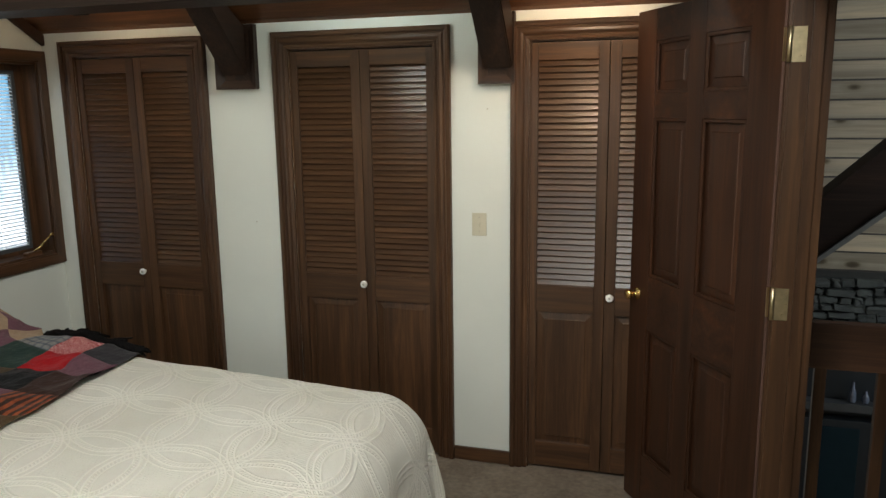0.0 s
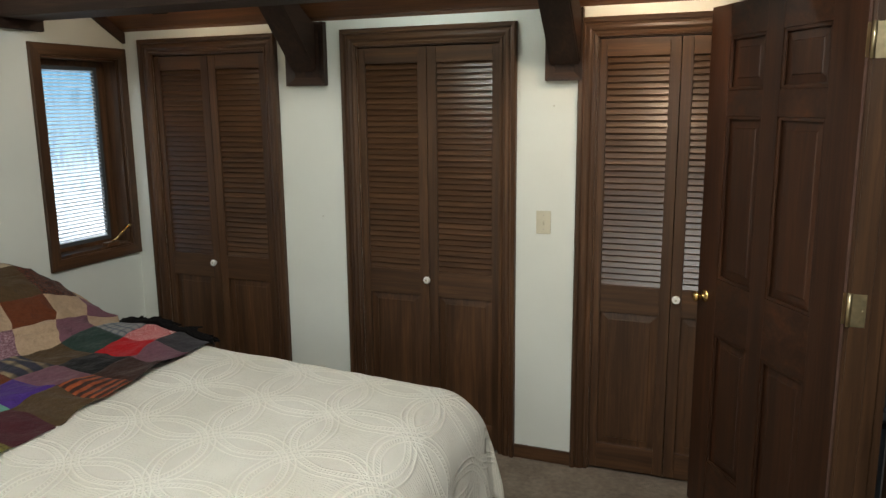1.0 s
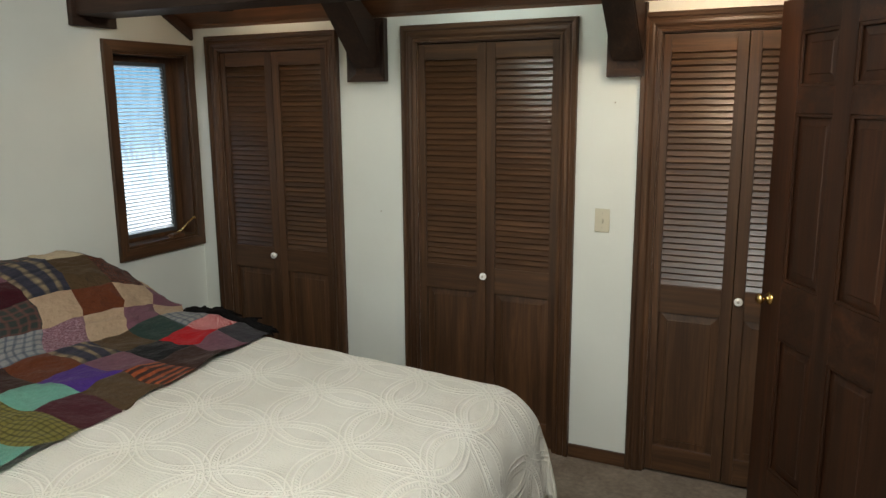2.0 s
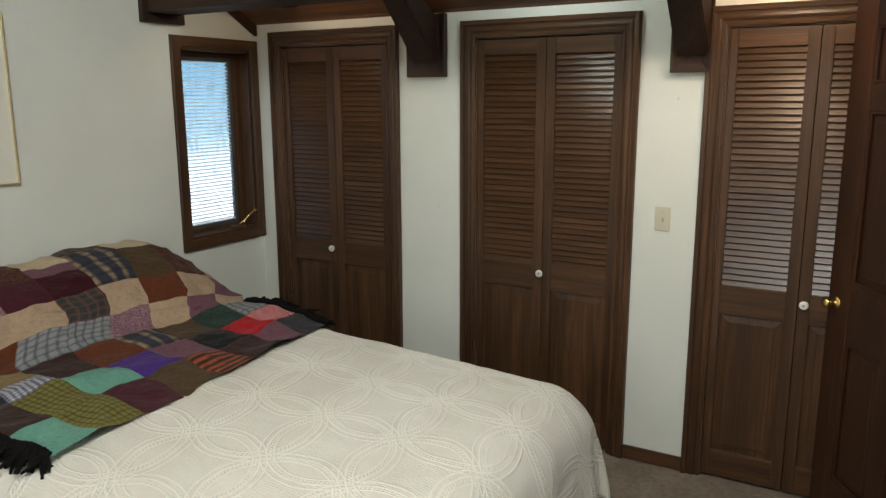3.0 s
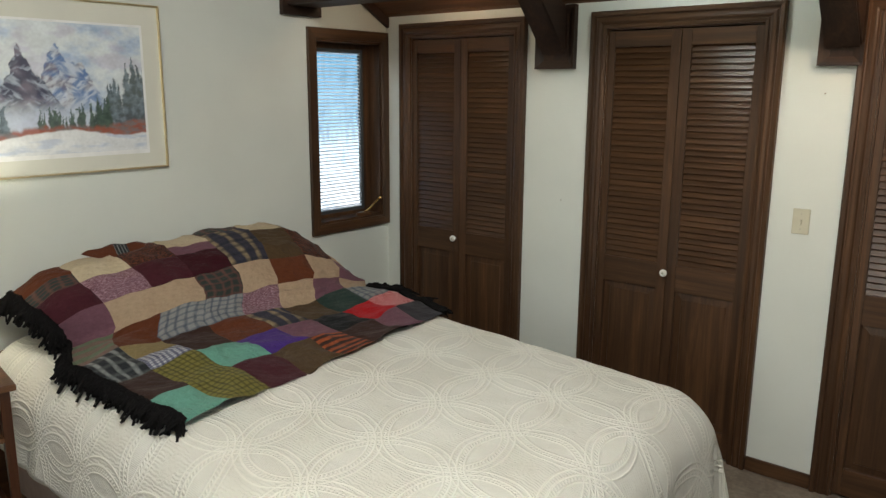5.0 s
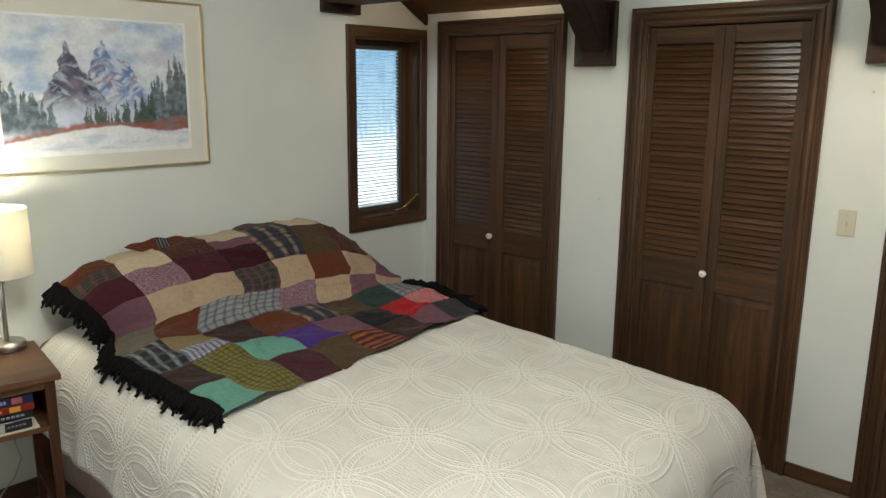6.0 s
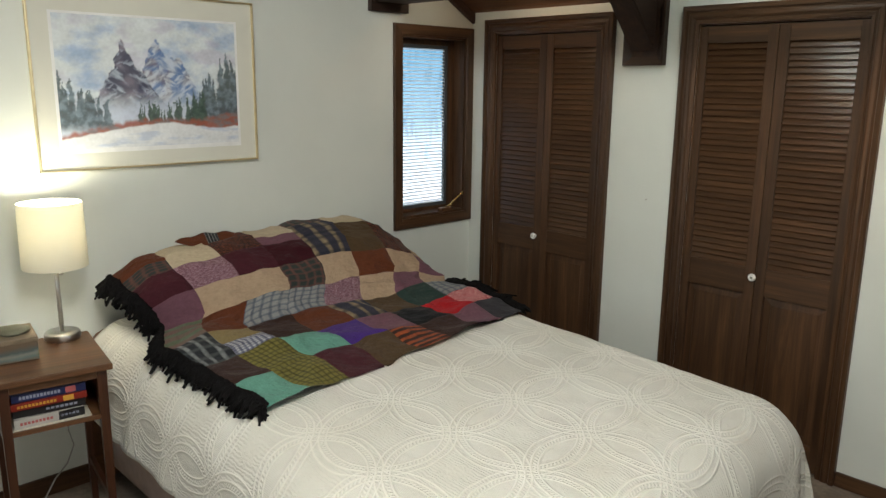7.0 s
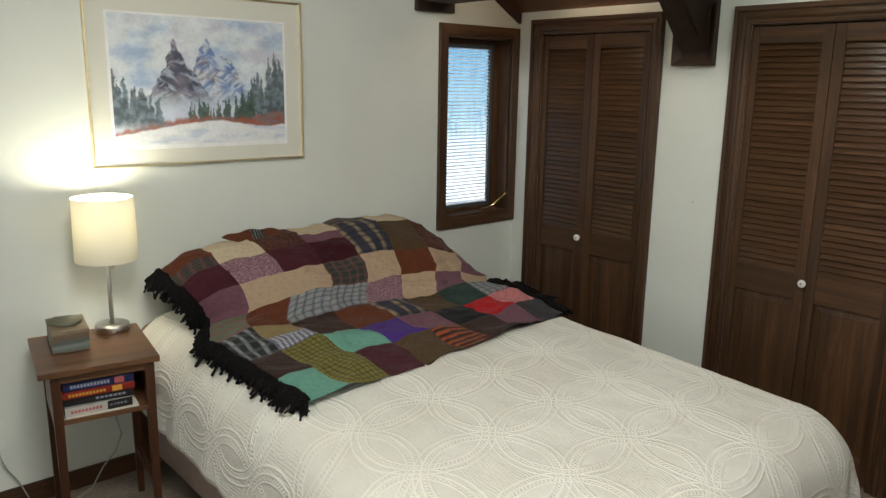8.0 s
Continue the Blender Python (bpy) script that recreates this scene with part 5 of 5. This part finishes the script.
PEAK_A = ((0.0, 0.2), (0.17, 0.38), (0.25, 0.52), (0.29, 0.62), (0.335, 0.83), (0.39, 0.68), (0.46, 0.52), (0.56, 0.34), (0.7, 0.2), (1, 0.2))
PEAK_B = ((0.0, 0.2), (0.40, 0.40), (0.46, 0.68), (0.52, 0.85), (0.58, 0.70), (0.655, 0.71), (0.72, 0.52), (0.82, 0.30), (1, 0.2))
BRUSH = ((0.0, 0.10), (0.10, 0.135), (0.28, 0.185), (0.42, 0.215), (0.58, 0.215), (0.76, 0.20), (0.9, 0.24), (1.0, 0.25))
SNOW = ((0.0, 0.075), (0.1, 0.10), (0.28, 0.14), (0.45, 0.175), (0.6, 0.185), (0.74, 0.15), (0.86, 0.125), (1.0, 0.14))


def painted(u, w):
    """The watercolour's tint at a place, in fractions across and up."""
    uu, ww = u + 0.012 * fbm(u * 14, w * 14, 1), w + 0.014 * fbm(u * 14, w * 14, 2)
    c = tint(lin(218, 224, 226), lin(112, 152, 202), 0.62 * step(-0.05, 0.85, fbm(u * 3.6, w * 5, 5, 6) + 0.3 * (w - 0.6)))
    c = tint(c, lin(186, 180, 202), 0.5 * step(0.15, 0.6, fbm(u * 4, w * 5, 15)))
    for prof, dark, light, seed in ((PEAK_B, lin(92, 122, 172), lin(216, 222, 228), 21), (PEAK_A, lin(56, 58, 80), lin(190, 200, 216), 33)):
        top = float(np.interp(uu, *zip(*prof))) + 0.02 * fbm(u * 30, w * 9, seed)
        inside = step(top + 0.006, top - 0.012, ww)
        if inside > 0:
            lean = 1.0 if fbm(u * 7, w * 7, seed + 9, 2) > 0 else -1.0
            stroke = fbm((u - lean * 0.8 * w) * 26, (w + lean * 0.6 * u) * 9, seed + 2, 4)
            face = step(-0.35, 0.65, stroke + 0.45 * fbm(u * 8, w * 6, seed + 5, 2) + (0.16 if prof is PEAK_B else -0.12))
            dark = tint(dark, lin(112, 100, 116), step(-0.2, 0.5, fbm(u * 10, w * 10, seed + 7, 2)))
            c = tint(c, tint(dark, light, 0.72 * face), inside * step(0.22, 0.46, ww) * 0.95)
    c = tint(c, lin(188, 198, 216), 0.75 * step(0.44, 0.24, ww + 0.05 * fbm(u * 7, w * 7, 44)))
    far = grove(uu, ww, FIRS, 0.058, 51)
    c = tint(c, tint(lin(34, 52, 54), lin(104, 122, 132), step(-0.5, 0.7, fbm(u * 26, w * 20, 52))), far * step(0.08, 0.20, w + 0.03 * fbm(u * 20, w * 10, 53)))
    near = grove(uu, ww, LOW_FIRS, 0.040, 61)
    c = tint(c, tint(lin(36, 54, 46), lin(84, 106, 92), 0.5 + 0.5 * fbm(u * 25, w * 25, 62)), near)
    brush = float(np.interp(u, *zip(*BRUSH))) + 0.02 * fbm(u * 24, w * 5, 71)
    c = tint(c, tint(lin(158, 86, 66), lin(128, 112, 110), step(-0.25, 0.4, fbm(u * 13, w * 20, 72, 4))), step(brush + 0.02, brush - 0.02, w) * 0.9)
    snow = float(np.interp(u, *zip(*SNOW))) + 0.006 * fbm(u * 16, 0.0, 81)
    c = tint(c, tint(lin(224, 226, 228), lin(198, 206, 220), step(0.05, 0.5, fbm(u * 4, w * 16, 82))), step(snow + 0.008, snow - 0.008, w))
    grain = 0.95 * (1 + 0.08 * fbm(u * 60, w * 45, 91, 2) + 0.10 * fbm(u * 12, w * 10, 92, 3))
    return tuple(max(0.0, p * grain) for p in c)


def print_sheet():
    nu, nv = 230, 165
    verts = [(0.0150, QY0 + (QY1 - QY0) * i / nu, QZ0 + (QZ1 - QZ0) * j / nv) for j in range(nv + 1) for i in range(nu + 1)]
    faces = [(j * (nu + 1) + i, j * (nu + 1) + i + 1, (j + 1) * (nu + 1) + i + 1, (j + 1) * (nu + 1) + i) for j in range(nv) for i in range(nu)]
    me = bpy.data.meshes.new("print")
    me.from_pydata([tuple(Vector(v) - BASE[pic]) for v in verts], [], faces)
    tones = me.color_attributes.new("pigment", "FLOAT_COLOR", "POINT")
    flat = [x for j in range(nv + 1) for i in range(nu + 1) for x in (*painted(i / nu, j / nv), 1.0)]
    tones.data.foreach_set("color", np.array(flat, dtype=np.float32))
    m, nt, b = tree("watercolour_on_paper")
    at = nt.nodes.new("ShaderNodeVertexColor")
    at.layer_name = "pigment"
    nt.links.new(at.outputs["Color"], b.inputs["Base Color"])
    b.inputs["Roughness"].default_value = 0.55
    bump(nt, b, noise_fac(nt, coords(nt), 400, 3), 0.1, 0.001)
    me.materials.append(m)
    ob = new("print", me)
    ob.parent = pic
    BASE[ob] = BASE[pic]
    tagged(ob, "watercolour print of mountains, firs and snow")


print_sheet()

# ---------------------------------------------------------------- fixtures in the ceiling
skl = thing("skylight", (2.95, -3.06, 3.13), "skylight in the rear slope of the ceiling", "skylight", "", "structure")
sk = bmesh.new()
tilt = Matrix.Translation((2.95, -3.06, 3.125)) @ Matrix.Rotation(math.atan(SLOPE), 4, "X")
for lo, hi in (((-0.66, -0.56, 0), (-0.58, 0.56, 0.05)), ((0.58, -0.56, 0), (0.66, 0.56, 0.05)), ((-0.58, -0.56, 0), (0.58, -0.48, 0.05)), ((-0.58, 0.48, 0), (0.58, 0.56, 0.05))):
    box(sk, lo, hi, 0.004)
bmesh.ops.transform(sk, matrix=tilt, verts=sk.verts)
part("frame", sk, ceiling_wood, skl)
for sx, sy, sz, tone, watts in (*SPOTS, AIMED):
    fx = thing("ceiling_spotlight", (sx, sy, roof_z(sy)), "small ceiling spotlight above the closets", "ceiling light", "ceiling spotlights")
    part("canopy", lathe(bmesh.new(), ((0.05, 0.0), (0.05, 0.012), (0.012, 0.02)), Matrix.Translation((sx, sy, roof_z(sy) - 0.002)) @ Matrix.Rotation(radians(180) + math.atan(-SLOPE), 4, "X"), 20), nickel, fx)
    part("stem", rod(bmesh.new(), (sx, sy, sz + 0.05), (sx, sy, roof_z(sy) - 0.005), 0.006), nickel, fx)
dl = thing("ceiling_fixture", (0.425, -0.165, roof_z(-0.165)), "small dark metal fixture under the ceiling boards", "ceiling fixture")
dark_metal = plain("dark_bronze_metal", (0.025, 0.018, 0.014), 0.5, 0.6, 0.2, 30, 0.1)
slope = Matrix.Translation((0.425, -0.165, roof_z(-0.165))) @ Matrix.Rotation(-math.atan(SLOPE), 4, "X")
for nm, lo, hi, bv in (("back_plate", (-0.062, -0.030, -0.006), (0.062, 0.030, -0.001), 0.002), ("housing", (-0.050, -0.022, -0.030), (0.050, 0.022, -0.006), 0.008)):
    bm = boxed(lo, hi, bv)
    bmesh.ops.transform(bm, matrix=slope, verts=bm.verts)
    part(nm, bm, dark_metal, dl)
for x, z in ((1.262, 1.182), (2.492, 1.744)):
    single("nail", lathe(bmesh.new(), ((0.0035, 0.0), (0.0035, 0.004), (0.001, 0.005)), Matrix.Translation((x, -0.0005, z)) @ Matrix.Rotation(radians(90), 4, "X"), 8), screw_metal, "small bare nail in the painted plaster", "nail", origin=(x, 0, z))
